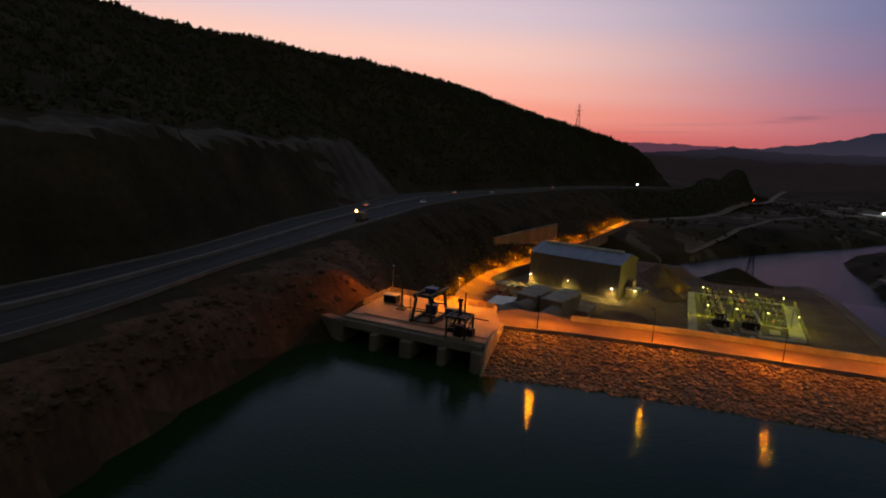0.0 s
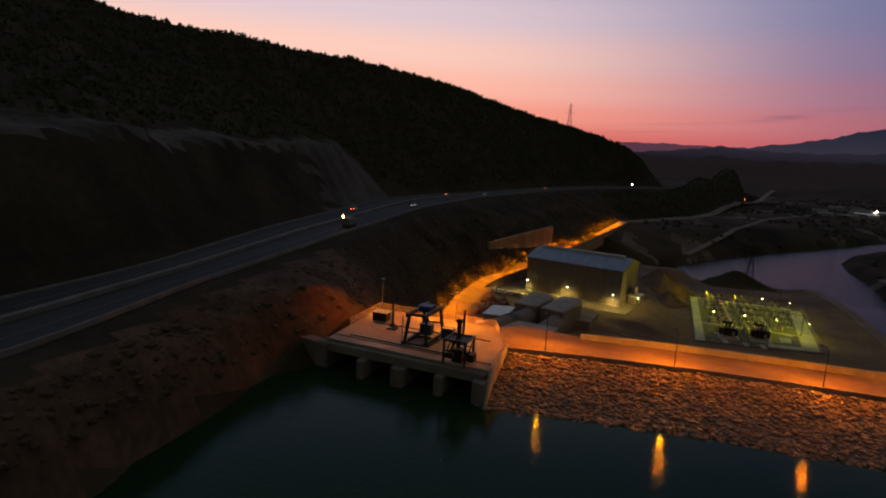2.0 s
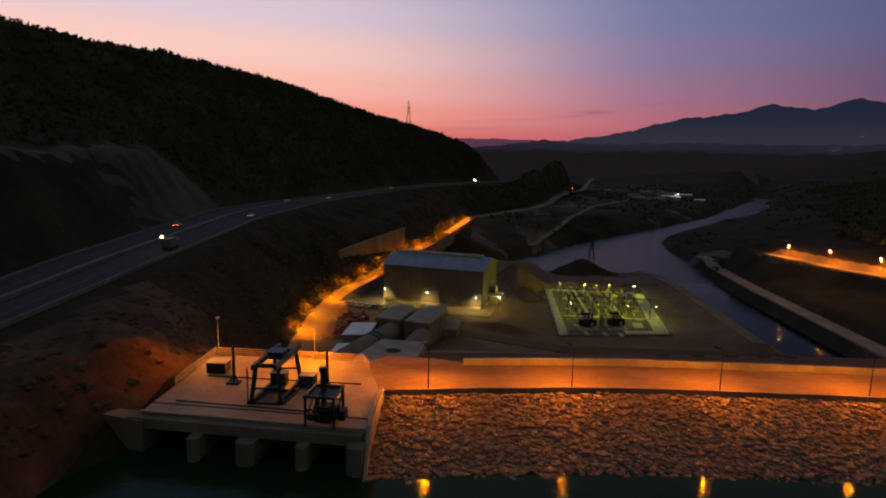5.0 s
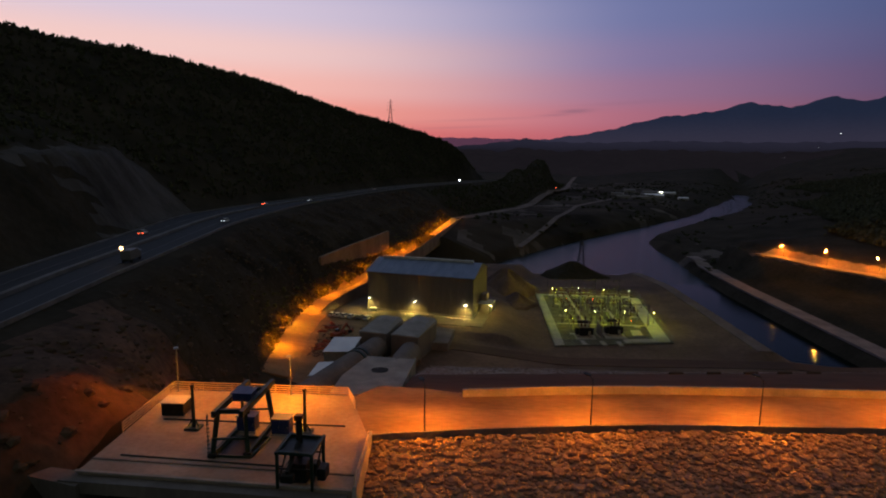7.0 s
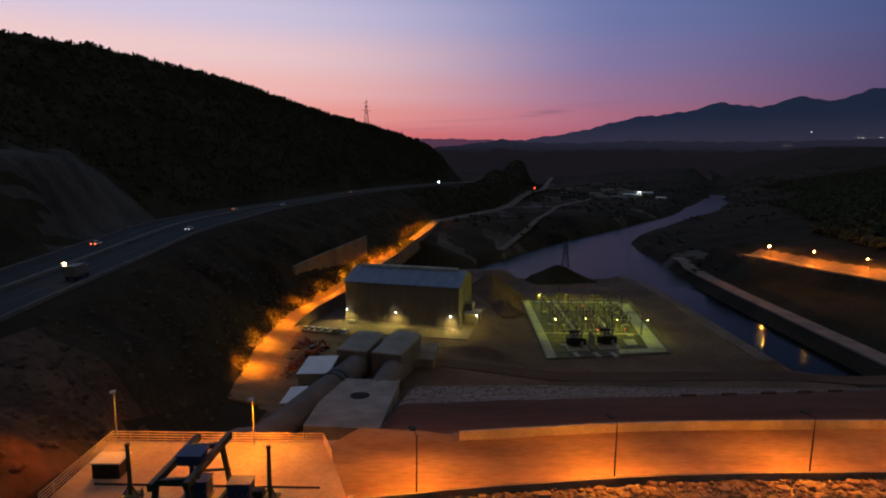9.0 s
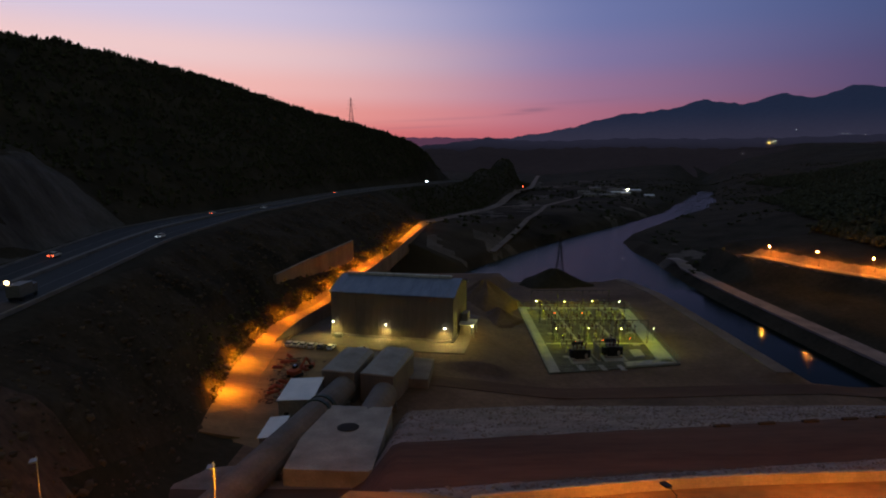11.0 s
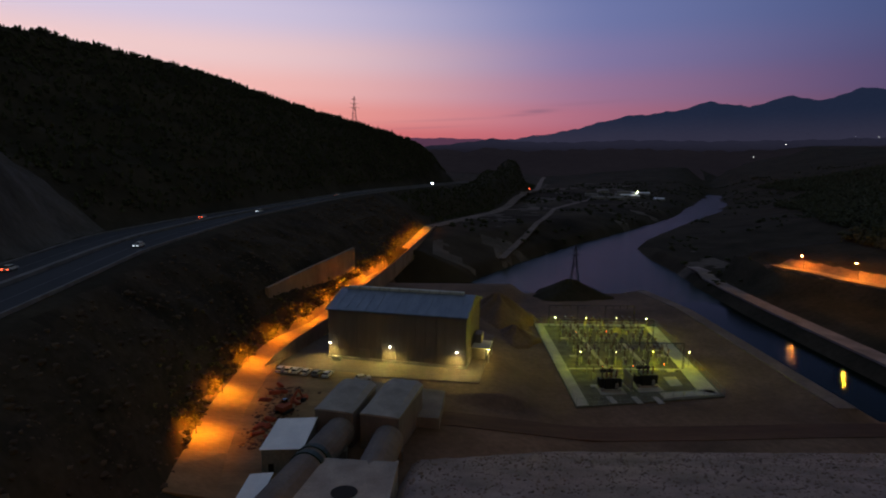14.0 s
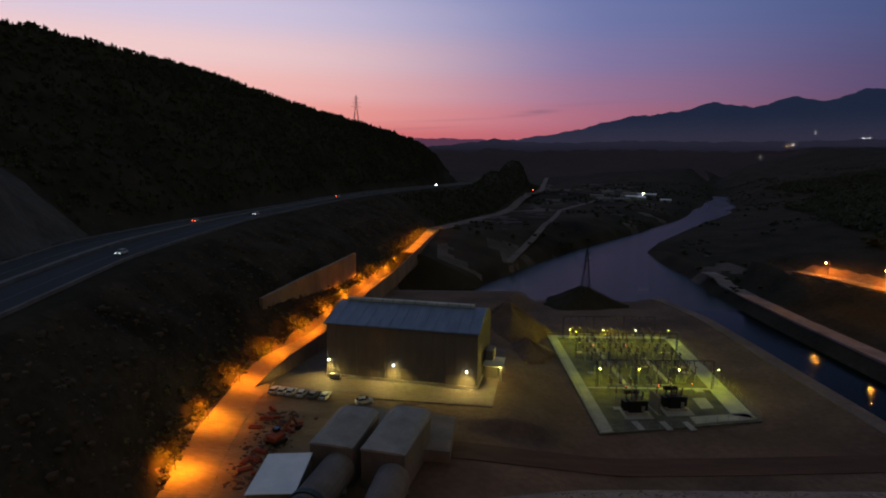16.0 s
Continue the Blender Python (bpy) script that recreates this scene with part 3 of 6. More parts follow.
def dam_profile(x):
    """Northing offsets from the crest line and heights, across the dam."""
    c = float(CREST(x))
    skew = 0.11 * max(0, x) - 2
    west = max(0.0, min(1.0, (-3 - x) / 6))
    toe_y = 107 - 30 * west
    return c, [(-28, 11), (-17.5, 17.0 - 0.2), (-9, 19.4), (-0.8, ROAD_Z - 0.15), (0.2, ROAD_Z - 0.1), (12.6, ROAD_Z - 0.1), (14, ROAD_Z - 0.4), (14 + 0.35 * (42 + skew - c - 14), 19.6), (42 + skew - c, 15.2 - 6 * west), (57 + skew - c, 13.6 - 8 * west), (58.6 + skew - c, 13.3 - 8 * west), (max(62 + skew, toe_y) - c, -3.0 + 3.0 * west), (max(68 + skew, toe_y + 5) - c, -5.5)]


DX = spread([(-5, 110, 1.5), (110, 320, 15)])


def dam_zone(name, s0, s1, mat, label, xs=DX, step=1.2, relief=0.0):
    us = np.linspace(0, 1, max(2, int(60 if s1 > 6 else (s1 - s0) * 8)))
    X, Y, Z = [], [], []
    for u in us:
        for x in xs:
            c, p = dam_profile(x)
            k = s0 + (s1 - s0) * u
            o = np.interp(k, range(len(p)), [q[0] for q in p])
            X.append(x), Y.append(c + o), Z.append(np.interp(k, range(len(p)), [q[1] for q in p]))
    X, Y, Z = (np.array(a).reshape(len(us), len(xs)) for a in (X, Y, Z))
    Z = Z + relief * (rough_noise(X, Y, 6, 0.5) + 0.6 * rough_noise(X, Y, 2.2, 1.5))
    nx, ny = len(xs), len(us)
    v = np.stack([X, Y, Z], -1).reshape(-1, 3)
    i, j = np.meshgrid(np.arange(nx - 1), np.arange(ny - 1))
    a = j * nx + i
    q = np.stack([a, a + 1, a + nx + 1, a + nx], -1).reshape(-1, 4)
    me = bpy.data.meshes.new(name)
    me.from_pydata(v.tolist(), [], q.tolist())
    me.materials.append(mat)
    me.shade_smooth()
    return tagged(new(name, me), label, "dam", kind="structure")


DXW = spread([(-44, -8, 2), (-8, 110, 1.5), (110, 320, 15)])
dam_zone("dam_upstream_bed", 0, 4, M_GRAVEL, "dark bedding under the riprap of the dam")
dam_zone("dam_crest", 4, 6, M_DIRT, "packed dirt roadway on the dam's crest")
dam_zone("dam_shoulder", 6, 8, M_GRAVEL, "pale gravel shoulder below the crest", DXW, relief=0.12)
dam_zone("dam_berm", 8, 10, M_BERM, "brown earth berm track on the downstream face", DXW, relief=0.06)
dam_zone("dam_downstream_face", 10, 12, M_GRAVEL, "pale gravel fill on the downstream face", DXW, relief=0.14)
# the dirt turning place between the intake deck and the crest road
bm = B()
prism(bm, [(-9.4, 23.6), (-4.3, 10.8), (-1, 12.2), (2, 12.8), (8, 14), (10, 26.5), (2, 28.5), (-6, 29)], ROAD_Z - 2.5, ROAD_Z - 0.06)
tagged(link("turning_place", bm, M_DIRT), "packed dirt turning place beside the intake deck", "ground", kind="structure")

# parapets
def wall_along(name, mat, f, xs, y_off, thick, z0, z1, label):
    bm = B()
    rows = []
    for x in xs:
        y = float(f(x)) + y_off
        rows.append([bm.verts.new(p) for p in ((x, y, z0), (x, y + thick, z0), (x, y + thick, z1), (x, y, z1))])
    for r, s in zip(rows, rows[1:]):
        for k in range(4):
            j = (k + 1) % 4
            bm.faces.new((r[k], s[k], s[j], r[j]))
    bm.faces.new(rows[0][::-1])
    bm.faces.new(rows[-1])
    bmesh.ops.recalc_face_normals(bm, faces=bm.faces)
    return tagged(link(name, bm, mat), label, "parapet", kind="structure")


wall_along("parapet_upstream", M_CONCD, CREST, np.arange(-4.2, 200, 1.6), -0.45, 0.4, ROAD_Z - 1.2, ROAD_Z + 0.85, "low dark concrete parapet along the crest road")
wall_along("parapet_downstream", M_CONC, CREST, np.arange(7.2, 200, 1.6), 12.2, 0.35, ROAD_Z - 0.8, ROAD_Z + 1.15, "pale concrete parapet lit orange by street lamps")


def lamp_post(x, y, z, height, arm, mat, label, group, lit=None, head=None):
    """A tapered pole with an arm towards (arm x, arm y) and a flat shielded head."""
    t = thing("street_lamp", label, "street lamp", group, at=pose(x, y, z))
    part("base_plate", box(B(), -0.25, 0.25, -0.25, 0.25, -0.2, 0.08), mat, t)
    part("pole", rod(B(), (0, 0, 0), (0, 0, height), 0.085, 0.05), mat, t)
    ax, ay = arm
    part("arm", rod(B(), (0, 0, height - 0.1), (ax, ay, height + 0.25), 0.045), mat, t)
    bm = B()
    d = math.hypot(ax, ay) or 1
    beam(bm, (ax, ay, height + 0.27), (ax + 0.9 * ax / d, ay + 0.9 * ay / d, height + 0.30), 0.62, 0.14)
    h = part("head", bm, mat, t)
    if head:
        bm = B()
        box(bm, ax + 0.4 * ax / d - 0.2, ax + 0.4 * ax / d + 0.2, ay + 0.4 * ay / d - 0.2, ay + 0.4 * ay / d + 0.2, height + 0.185, height + 0.2)
        part("lens", bm, head, h)
    return t


CREST_LAMPS = (2.5, 24.5, 47.4, 70, 92.5, 115)
for x in CREST_LAMPS:
    y = float(CREST(x)) + 0.35
    lamp_post(x, y, ROAD_Z, 7.0, (-0.35, 0.7), M_DARK, "slender dark street lamp on the dam's crest", "crest lamps", head=G_SOD)
    down_lamp(x - 0.53, y + 1.06, ROAD_Z + 7.15, 10300, SODIUM, 162, tilt=(-0.05, 0.04))

# ---- riprap: separate stones near the deck, the rest as one field ----
def stone_mesh(seed, n=12):
    rng = np.random.default_rng(seed)
    bm = B()
    bmesh.ops.create_icosphere(bm, subdivisions=1, radius=1)
    for v in bm.verts:
        v.co *= rng.uniform(0.66, 1.22)
        v.co = Vector([max(-0.74, min(0.74, c)) for c in v.co])
        v.co.z *= 0.72
    v = np.array([v.co[:] for v in bm.verts])
    bm.verts.index_update()
    f = np.array([[w.index for w in p.verts] for p in bm.faces])
    bm.free()
    return v, f


ICO = [stone_mesh(s) for s in range(10)]


def scatter_mesh(name, spots, mat, shapes, label, category, smooth=False):
    """Joins many small shapes: spots are rows of x, y, z, size x, size y, size z, turn, shape."""
    V, F, base = [], [], 0
    for x, y, z, sx, sy, sz, a, k in spots:
        v, f = shapes[int(k) % len(shapes)]
        c, s = math.cos(a), math.sin(a)
        p = v * (sx, sy, sz)
        V.append(np.stack([p[:, 0] * c - p[:, 1] * s + x, p[:, 0] * s + p[:, 1] * c + y, p[:, 2] + z], -1))
        F.append(f + base)
        base += len(v)
    V, F = np.concatenate(V), np.concatenate(F)
    me = bpy.data.meshes.new(name)
    me.from_pydata(V.tolist(), [], F.tolist())
    me.materials.append(mat)
    if smooth:
        me.shade_smooth()
    ob = new(name, me)
    return tagged(ob, label, category, kind="stuff")


rng = np.random.default_rng(5)
field, singles = [], []
for x in np.arange(-3.4, 108, 0.52):
    for o in np.arange(-19.5, -0.7, 0.52):
        px, po = x + rng.uniform(-0.35, 0.35), o + rng.uniform(-0.35, 0.35)
        c, p = dam_profile(px)
        z = np.interp(po, [q[0] for q in p], [q[1] for q in p])
        s = rng.choice([0.33, 0.44, 0.58, 0.76], p=[0.34, 0.38, 0.2, 0.08]) * rng.uniform(0.8, 1.2)
        row = (px, c + po, z + rng.uniform(-0.05, 0.22), s * rng.uniform(0.8, 1.25), s * rng.uniform(0.8, 1.2), s * rng.uniform(0.8, 1.2), rng.uniform(0, 6.28), rng.integers(10))
        (singles if 2 < px < 13 and -13 < po and len(singles) < 290 and s > 0.42 else field).append(row)
scatter_mesh("riprap_field", field, M_STONE, ICO, "heaped pale quarry stones on the upstream face", "riprap")

spots = []
rng = np.random.default_rng(6)
for k in range(5200):
    px = rng.uniform(-4, 100)
    c, p = dam_profile(px)
    a, b = (6, 8) if k % 4 == 0 else (10, 11)
    f = rng.uniform(a, b)
    o = np.interp(f, range(len(p)), [q[0] for q in p])
    z = np.interp(f, range(len(p)), [q[1] for q in p])
    s = rng.choice([0.12, 0.2, 0.34], p=[0.5, 0.4, 0.1])
    spots.append((px, c + o, z + 0.05, s * 1.2, s, s * 0.8, rng.uniform(0, 6.28), rng.integers(10)))
scatter_mesh("gravel_stones", spots, M_STONE, ICO, "loose pale stones on the downstream face", "gravel")

# ---- trees on the hills: uneven crowns of several clumps on a short stem ----
def conifer(seed):
    r = np.random.default_rng(seed)
    V, F, base = [], [], 0
    n = 5
    for t in range(4):
        h0 = 0.12 + 0.2 * t
        rad = 0.42 * (1 - 0.2 * t) * r.uniform(0.75, 1.15)
        ox, oy = r.uniform(-0.09, 0.09, 2)
        ring = [(ox + rad * r.uniform(0.6, 1.3) * math.cos(2 * math.pi * k / n + t), oy + rad * r.uniform(0.6, 1.3) * math.sin(2 * math.pi * k / n + t), h0 + r.uniform(-0.06, 0.06)) for k in range(n)]
        V += ring + [(ox, oy, h0 + r.uniform(0.26, 0.4)), (ox, oy, h0 - 0.03)]
        for k in range(n):
            F += [(base + k, base + (k + 1) % n, base + n), (base + (k + 1) % n, base + k, base + n + 1)]
        base += n + 2
    return np.array(V), np.array(F)


def broadleaf(seed):
    r = np.random.default_rng(seed)
    V, F, base = [], [], 0
    for t in range(5):
        v, f = ICO[(seed + t) % 10]
        s = r.uniform(0.2, 0.34)
        V.append(v * s * r.uniform(0.8, 1.25, 3) + (r.uniform(-0.3, 0.3), r.uniform(-0.3, 0.3), r.uniform(0.3, 0.75)))
        F.append(f + base)
        base += len(v)
    return np.concatenate(V), np.concatenate(F)


TREES = [conifer(s) for s in range(6)] + [broadleaf(s) for s in range(4)]
rng = np.random.default_rng(11)
spots = []
while len(spots) < 15000:
    y = rng.uniform(-120, 820)
    hl, rx = float(HL(y)), float(RX(y))
    x = rng.uniform(min(rx, hl - 30) - 25, hl - (34 if y < 205 else 7))
    ridge = abs(x - rx) < 16
    if not ridge and rng.random() < 0.35:
        continue
    h = rng.uniform(1.5, 3.6)
    spots.append((x, y, ground_z(x, y) - 0.3, h * rng.uniform(0.7, 1.15), h * rng.uniform(0.7, 1.15), h, rng.uniform(0, 6.28), rng.integers(10)))
scatter_mesh("hill_forest", spots, M_TREE, TREES, "dark pine scrub covering the hillside", "forest")
spots = []
while len(spots) < 13000:
    x, y = 235 + 640 * rng.random() ** 1.4, rng.uniform(250, 1150)
    z = ground_z(x, y)
    if z < 8 + 4 * math.sin(x / 40) or x < 0.42 * y + 70:
        continue
    h = rng.uniform(4, 8)
    spots.append((x, y, z - 0.4, h * 1.2, h * 1.2, h, rng.uniform(0, 6.28), rng.integers(10)))
scatter_mesh("east_forest", spots, M_TREE, TREES, "dark woods on the eastern hillside", "forest")
spots = []
for k in range(5200):
    y = rng.uniform(-70, 440)
    hr, tx = float(HR(y)), float(TX(y))
    x = rng.uniform(hr + 5, tx + (1 if y > 30 else -2))
    h = rng.choice([0.25, 0.4, 0.7, 1.0], p=[0.45, 0.35, 0.15, 0.05]) * (1.6 if y > 300 else 1)
    spots.append((x, y, ground_z(x, y) - 0.15, h * 1.3, h * 1.1, h, rng.uniform(0, 6.28), rng.integers(10)))
scatter_mesh("slope_rock", spots, M_BUSH, ICO, "loose brown rock strewn over the cut slope", "rock")
spots = []
for k in range(2600):
    y = rng.uniform(470, 1350)
    lo_, hi_ = float(HR(y)) + 7, float(VROAD(y)) - 9
    if hi_ < lo_:
        continue
    x = rng.uniform(lo_, hi_)
    h = rng.uniform(1.8, 3.8) * (1 + 0.3 * (y > 900))
    spots.append((x, y, ground_z(x, y) - 0.3, h, h, h, rng.uniform(0, 6.28), rng.integers(10)))
while len(spots) < 4700:
    y = rng.uniform(300, 1400)
    x = rng.uniform(float(TX(y)), 900)
    if rough_noise(np.array(x), np.array(y), 90, 0.4) < 0.05 or ground_z(x, y) < RIVER_Z + 1.5 or abs(x - float(VROAD(max(y, 438)))) < 9 or x > float(TX(y)) + 700:
        continue
    h = rng.uniform(1.5, 5)
    spots.append((x, y, ground_z(x, y) - 0.2, h * 1.4, h * 1.4, h, rng.uniform(0, 6.28), 6 + rng.integers(4)))
scatter_mesh("valley_scrub", spots, M_TREE, TREES, "dark scrub scattered over the valley floor", "scrub")


spots = []
for k in range(900):
    y = rng.uniform(96, 436)
    x = float(TX(y)) - rng.gamma(1.4, 1.7) + 0.8
    h = rng.uniform(0.7, 2.4)
    spots.append((x, y, ground_z(x, y) - 0.15, h, h, h * rng.uniform(0.7, 1.1), rng.uniform(0, 6.28), 6 + rng.integers(4)))
scatter_mesh("roadside_scrub", spots, M_SHRUB, TREES, "ragged dry bushes along the foot of the slope", "bushes")


# ---- far ranges ----
def far_range(name, mat, dist, heights, jag, label, seed):
    """A distant ridge: heights are pairs of bearing (degrees east of north) and elevation angle (slope)."""
    a = np.array(heights, float)
    bm = B()
    rows = []
    for deg in np.arange(a[0, 0], a[-1, 0] + 0.01, 0.35):
        e = np.interp(deg, a[:, 0], a[:, 1])
        j = jag * (math.sin(deg * 2.1 + seed) + 0.6 * math.sin(deg * 5.3 + seed * 2) + 0.35 * math.sin(deg * 11.7 + seed))
        r = radians(deg)
        s, c = math.sin(r), math.cos(r)
        top = 58 + dist * (e + j)
        rows.append([bm.verts.new(p) for p in ((s * dist * 0.8, c * dist * 0.8, -20), (s * dist * 0.93, c * dist * 0.93, 58 + (top - 58) * 0.45 + 900 * jag * math.sin(deg * 3.3)), (s * dist, c * dist, top), (s * dist * 1.04, c * dist * 1.04, -20))])
    for r, q in zip(rows, rows[1:]):
        for k in range(3):
            bm.faces.new((r[k], q[k], q[k + 1], r[k + 1]))
    bmesh.ops.recalc_face_normals(bm, faces=bm.faces)
    return tagged(link(name, bm, mat, smooth=True), label, "mountains", kind="structure")


far_range("backdrop_pale_range", M_HAZE3, 4550, [(-30, 0.022), (-6, 0.034), (0, 0.036), (6, 0.034), (12, 0.032), (20, 0.03)], 0.0006, "faint mountain range on the horizon, rosy haze painted as glow", 0.4)
far_range("backdrop_mountains", M_HAZE, 4300, [(2, 0.020), (6, 0.033), (9, 0.04), (12, 0.048), (17.2, 0.071), (21.5, 0.078), (24.5, 0.092), (27.4, 0.082), (30.6, 0.097), (32.8, 0.087), (35.1, 0.103), (38, 0.098), (45, 0.11), (60, 0.09), (95, 0.08)], 0.0010, "mountain range with blue-grey dusk haze painted as glow", 1.7)
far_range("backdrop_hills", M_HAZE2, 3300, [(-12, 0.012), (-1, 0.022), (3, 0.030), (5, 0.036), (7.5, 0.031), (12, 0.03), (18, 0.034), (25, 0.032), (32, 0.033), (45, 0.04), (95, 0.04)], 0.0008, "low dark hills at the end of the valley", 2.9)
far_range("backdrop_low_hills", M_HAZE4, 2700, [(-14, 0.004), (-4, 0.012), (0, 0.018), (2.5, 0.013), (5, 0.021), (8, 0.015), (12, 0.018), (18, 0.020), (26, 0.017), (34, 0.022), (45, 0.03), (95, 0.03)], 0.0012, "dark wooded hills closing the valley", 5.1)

# ---- knolls and heaps ----
def heap(name, x, y, rx, ry, z0, h, mat, label, power=1.4, seed=0.0):
    """A heap of earth: a smooth uneven mound."""
    bm = B()
    n, m = 28, 9
    top = bm.verts.new((x, y, z0 + h))
    rings = []
    for k in range(1, m + 1):
        f = k / m
        ring = []
        for a in range(n):
            t = 2 * math.pi * a / n
            w = 1 + 0.14 * math.sin(3 * t + seed) + 0.07 * math.sin(7 * t + 2 * seed)
            px, py = x + rx * f * w * math.cos(t), y + ry * f * w * math.sin(t)
            ring.append(bm.verts.new((px, py, z0 + h * (1 - f) ** power * (1 + 0.1 * math.sin(5 * t + 4 * f + seed)) - (1.5 if k == m else 0))))
        rings.append(ring)
    for a in range(n):
        bm.faces.new((top, rings[0][a], rings[0][(a + 1) % n]))
        for r, s in zip(rings, rings[1:]):
            bm.faces.new((r[a], s[a], s[(a + 1) % n], r[(a + 1) % n]))
    bmesh.ops.recalc_face_normals(bm, faces=bm.faces)
    return tagged(link(name, bm, mat, smooth=True), label, "earth heap")


heap("spoil_mound", 24, 212, 15, 17, YARD_Z + 1, 11, M_EARTH, "steep heap of brown earth behind the powerhouse", 1.0, 0.6)
heap("spoil_mound", 64, 264, 20, 16, YARD_Z - 1.5, 8.5, M_SCRUB, "dark rounded spoil heap by the river", 1.1, 2.2)
heap("spoil_mound", 28, 190, 9, 12, YARD_Z + 0.5, 5, M_EARTH, "low heap of brown earth beside the apron", 1.3, 1.2)

# ---- intake deck ----
intake = thing("intake_structure", "wide concrete intake deck on piers over the reservoir", "intake")
bm = B()
prism(bm, [(-36.2, 23.6), (-9.4, 23.8), (-4.4, 10.8), (-3.9, -1.4), (-35.2, 0.2)], DECK_Z - 1.1, DECK_Z)
part("deck_slab", bm, M_DECK, intake, "smooth concrete deck stained by dust")
bm = B()
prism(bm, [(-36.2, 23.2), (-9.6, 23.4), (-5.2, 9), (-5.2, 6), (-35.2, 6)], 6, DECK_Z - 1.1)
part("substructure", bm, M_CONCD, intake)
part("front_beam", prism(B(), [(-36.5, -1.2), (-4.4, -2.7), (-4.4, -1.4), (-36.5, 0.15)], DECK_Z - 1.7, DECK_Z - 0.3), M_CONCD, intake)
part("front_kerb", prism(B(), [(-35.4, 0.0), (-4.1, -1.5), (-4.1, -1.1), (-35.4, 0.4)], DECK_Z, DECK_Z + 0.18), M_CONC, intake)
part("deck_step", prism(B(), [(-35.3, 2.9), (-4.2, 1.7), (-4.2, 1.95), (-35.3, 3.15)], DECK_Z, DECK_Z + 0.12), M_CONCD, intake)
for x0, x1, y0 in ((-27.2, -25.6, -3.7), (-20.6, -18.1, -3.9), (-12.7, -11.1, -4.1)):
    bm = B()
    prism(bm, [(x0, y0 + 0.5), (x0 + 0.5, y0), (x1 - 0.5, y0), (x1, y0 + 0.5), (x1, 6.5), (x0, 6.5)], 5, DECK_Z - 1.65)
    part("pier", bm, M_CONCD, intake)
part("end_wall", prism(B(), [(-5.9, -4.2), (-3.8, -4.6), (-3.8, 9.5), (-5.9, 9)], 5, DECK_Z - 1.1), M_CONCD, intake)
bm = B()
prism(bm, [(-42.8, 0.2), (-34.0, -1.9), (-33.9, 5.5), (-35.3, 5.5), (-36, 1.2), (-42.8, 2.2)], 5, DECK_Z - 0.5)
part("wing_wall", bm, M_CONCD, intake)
bm = B()
for x0, y0, z0, x1, y1, z1 in ((-4.15, 10.9, DECK_Z + 0.9, -3.7, -1.4, DECK_Z + 0.6), (-3.7, -1.4, DECK_Z + 0.6, -3.2, -6.4, 16.0)):
    a, b = Vector((x0, y0, z0)), Vector((x1, y1, z1))
    vs = []
    for p in (a, b):
        for dx, dz in ((-0.22, 0), (0.22, 0), (0.22, -4 if p.z > 20 else -3), (-0.22, -4 if p.z > 20 else -3)):
            vs.append(bm.verts.new((p.x + dx, p.y, p.z + dz)))
    for k in range(4):
        j = (k + 1) % 4
        bm.faces.new((vs[k], vs[j], vs[j + 4], vs[k + 4]))
    bm.faces.new(vs[:4][::-1])
    bm.faces.new(vs[4:])
bmesh.ops.recalc_face_normals(bm, faces=bm.faces)
part("side_parapet", bm, M_CONC, intake)
for y0, y1 in ((13.6, 13.6), (4.0, 3.0)):
    part("crane_rail", beam(B(), (-32.5, y0, DECK_Z + 0.07), (-8 if y0 > 9 else -13, y1, DECK_Z + 0.07), 0.16, 0.14), M_DARK, intake, "dark steel crane rail")
bm = B()
for a, b in (((-21.4, 4.6), (-17.2, 4.6)), ((-17.2, 4.6), (-16.6, 9.4)), ((-16.6, 9.4), (-21.2, 9.4)), ((-21.2, 9.4), (-21.4, 4.6))):
    beam(bm, (*a, DECK_Z + 0.15), (*b, DECK_Z + 0.15), 0.22, 0.3)
part("shaft_frame", bm, M_GREEN, intake)
# flat dark plate laid on the deck for the shade in the open shaft
part("shaft_dark_plate", box(B(), -21.1, -16.9, 4.8, 9.2, DECK_Z + 0.01, DECK_Z + 0.05), M_DARK, intake, "dark plate for the shade inside the open gate shaft")


def railing(pts, z, height, rails, label, post_mat, gap=2.2):
    t = thing("railing", label, "railing", "deck railings")
    for a, b in zip(pts, pts[1:]):
        d = math.dist(a, b)
        n = max(1, round(d / gap))
        for k in range(n + (b == pts[-1])):
            x, y = (a[i] + (b[i] - a[i]) * k / n for i in (0, 1))
            part("post", rod(B(), (x, y, z - 0.05), (x, y, z + height), 0.05, n=6), post_mat, t)
        for k in range(rails):
            h = z + height * (k + 1) / rails - 0.03
            part("rail", beam(B(), (*a, h), (*b, h), 0.07, 0.13), post_mat, t)
    return t


railing([(-35.6, 9.5), (-36.0, 23.3), (-9.7, 23.5), (-7.8, 19.2)], DECK_Z, 1.35, 4, "pale four-rail railing round the intake deck", M_RAIL)
railing([(-4.2, 9.6), (-3.8, -1.0)], DECK_Z + 0.6, 0.9, 2, "short railing on the deck's side parapet", M_RAIL)

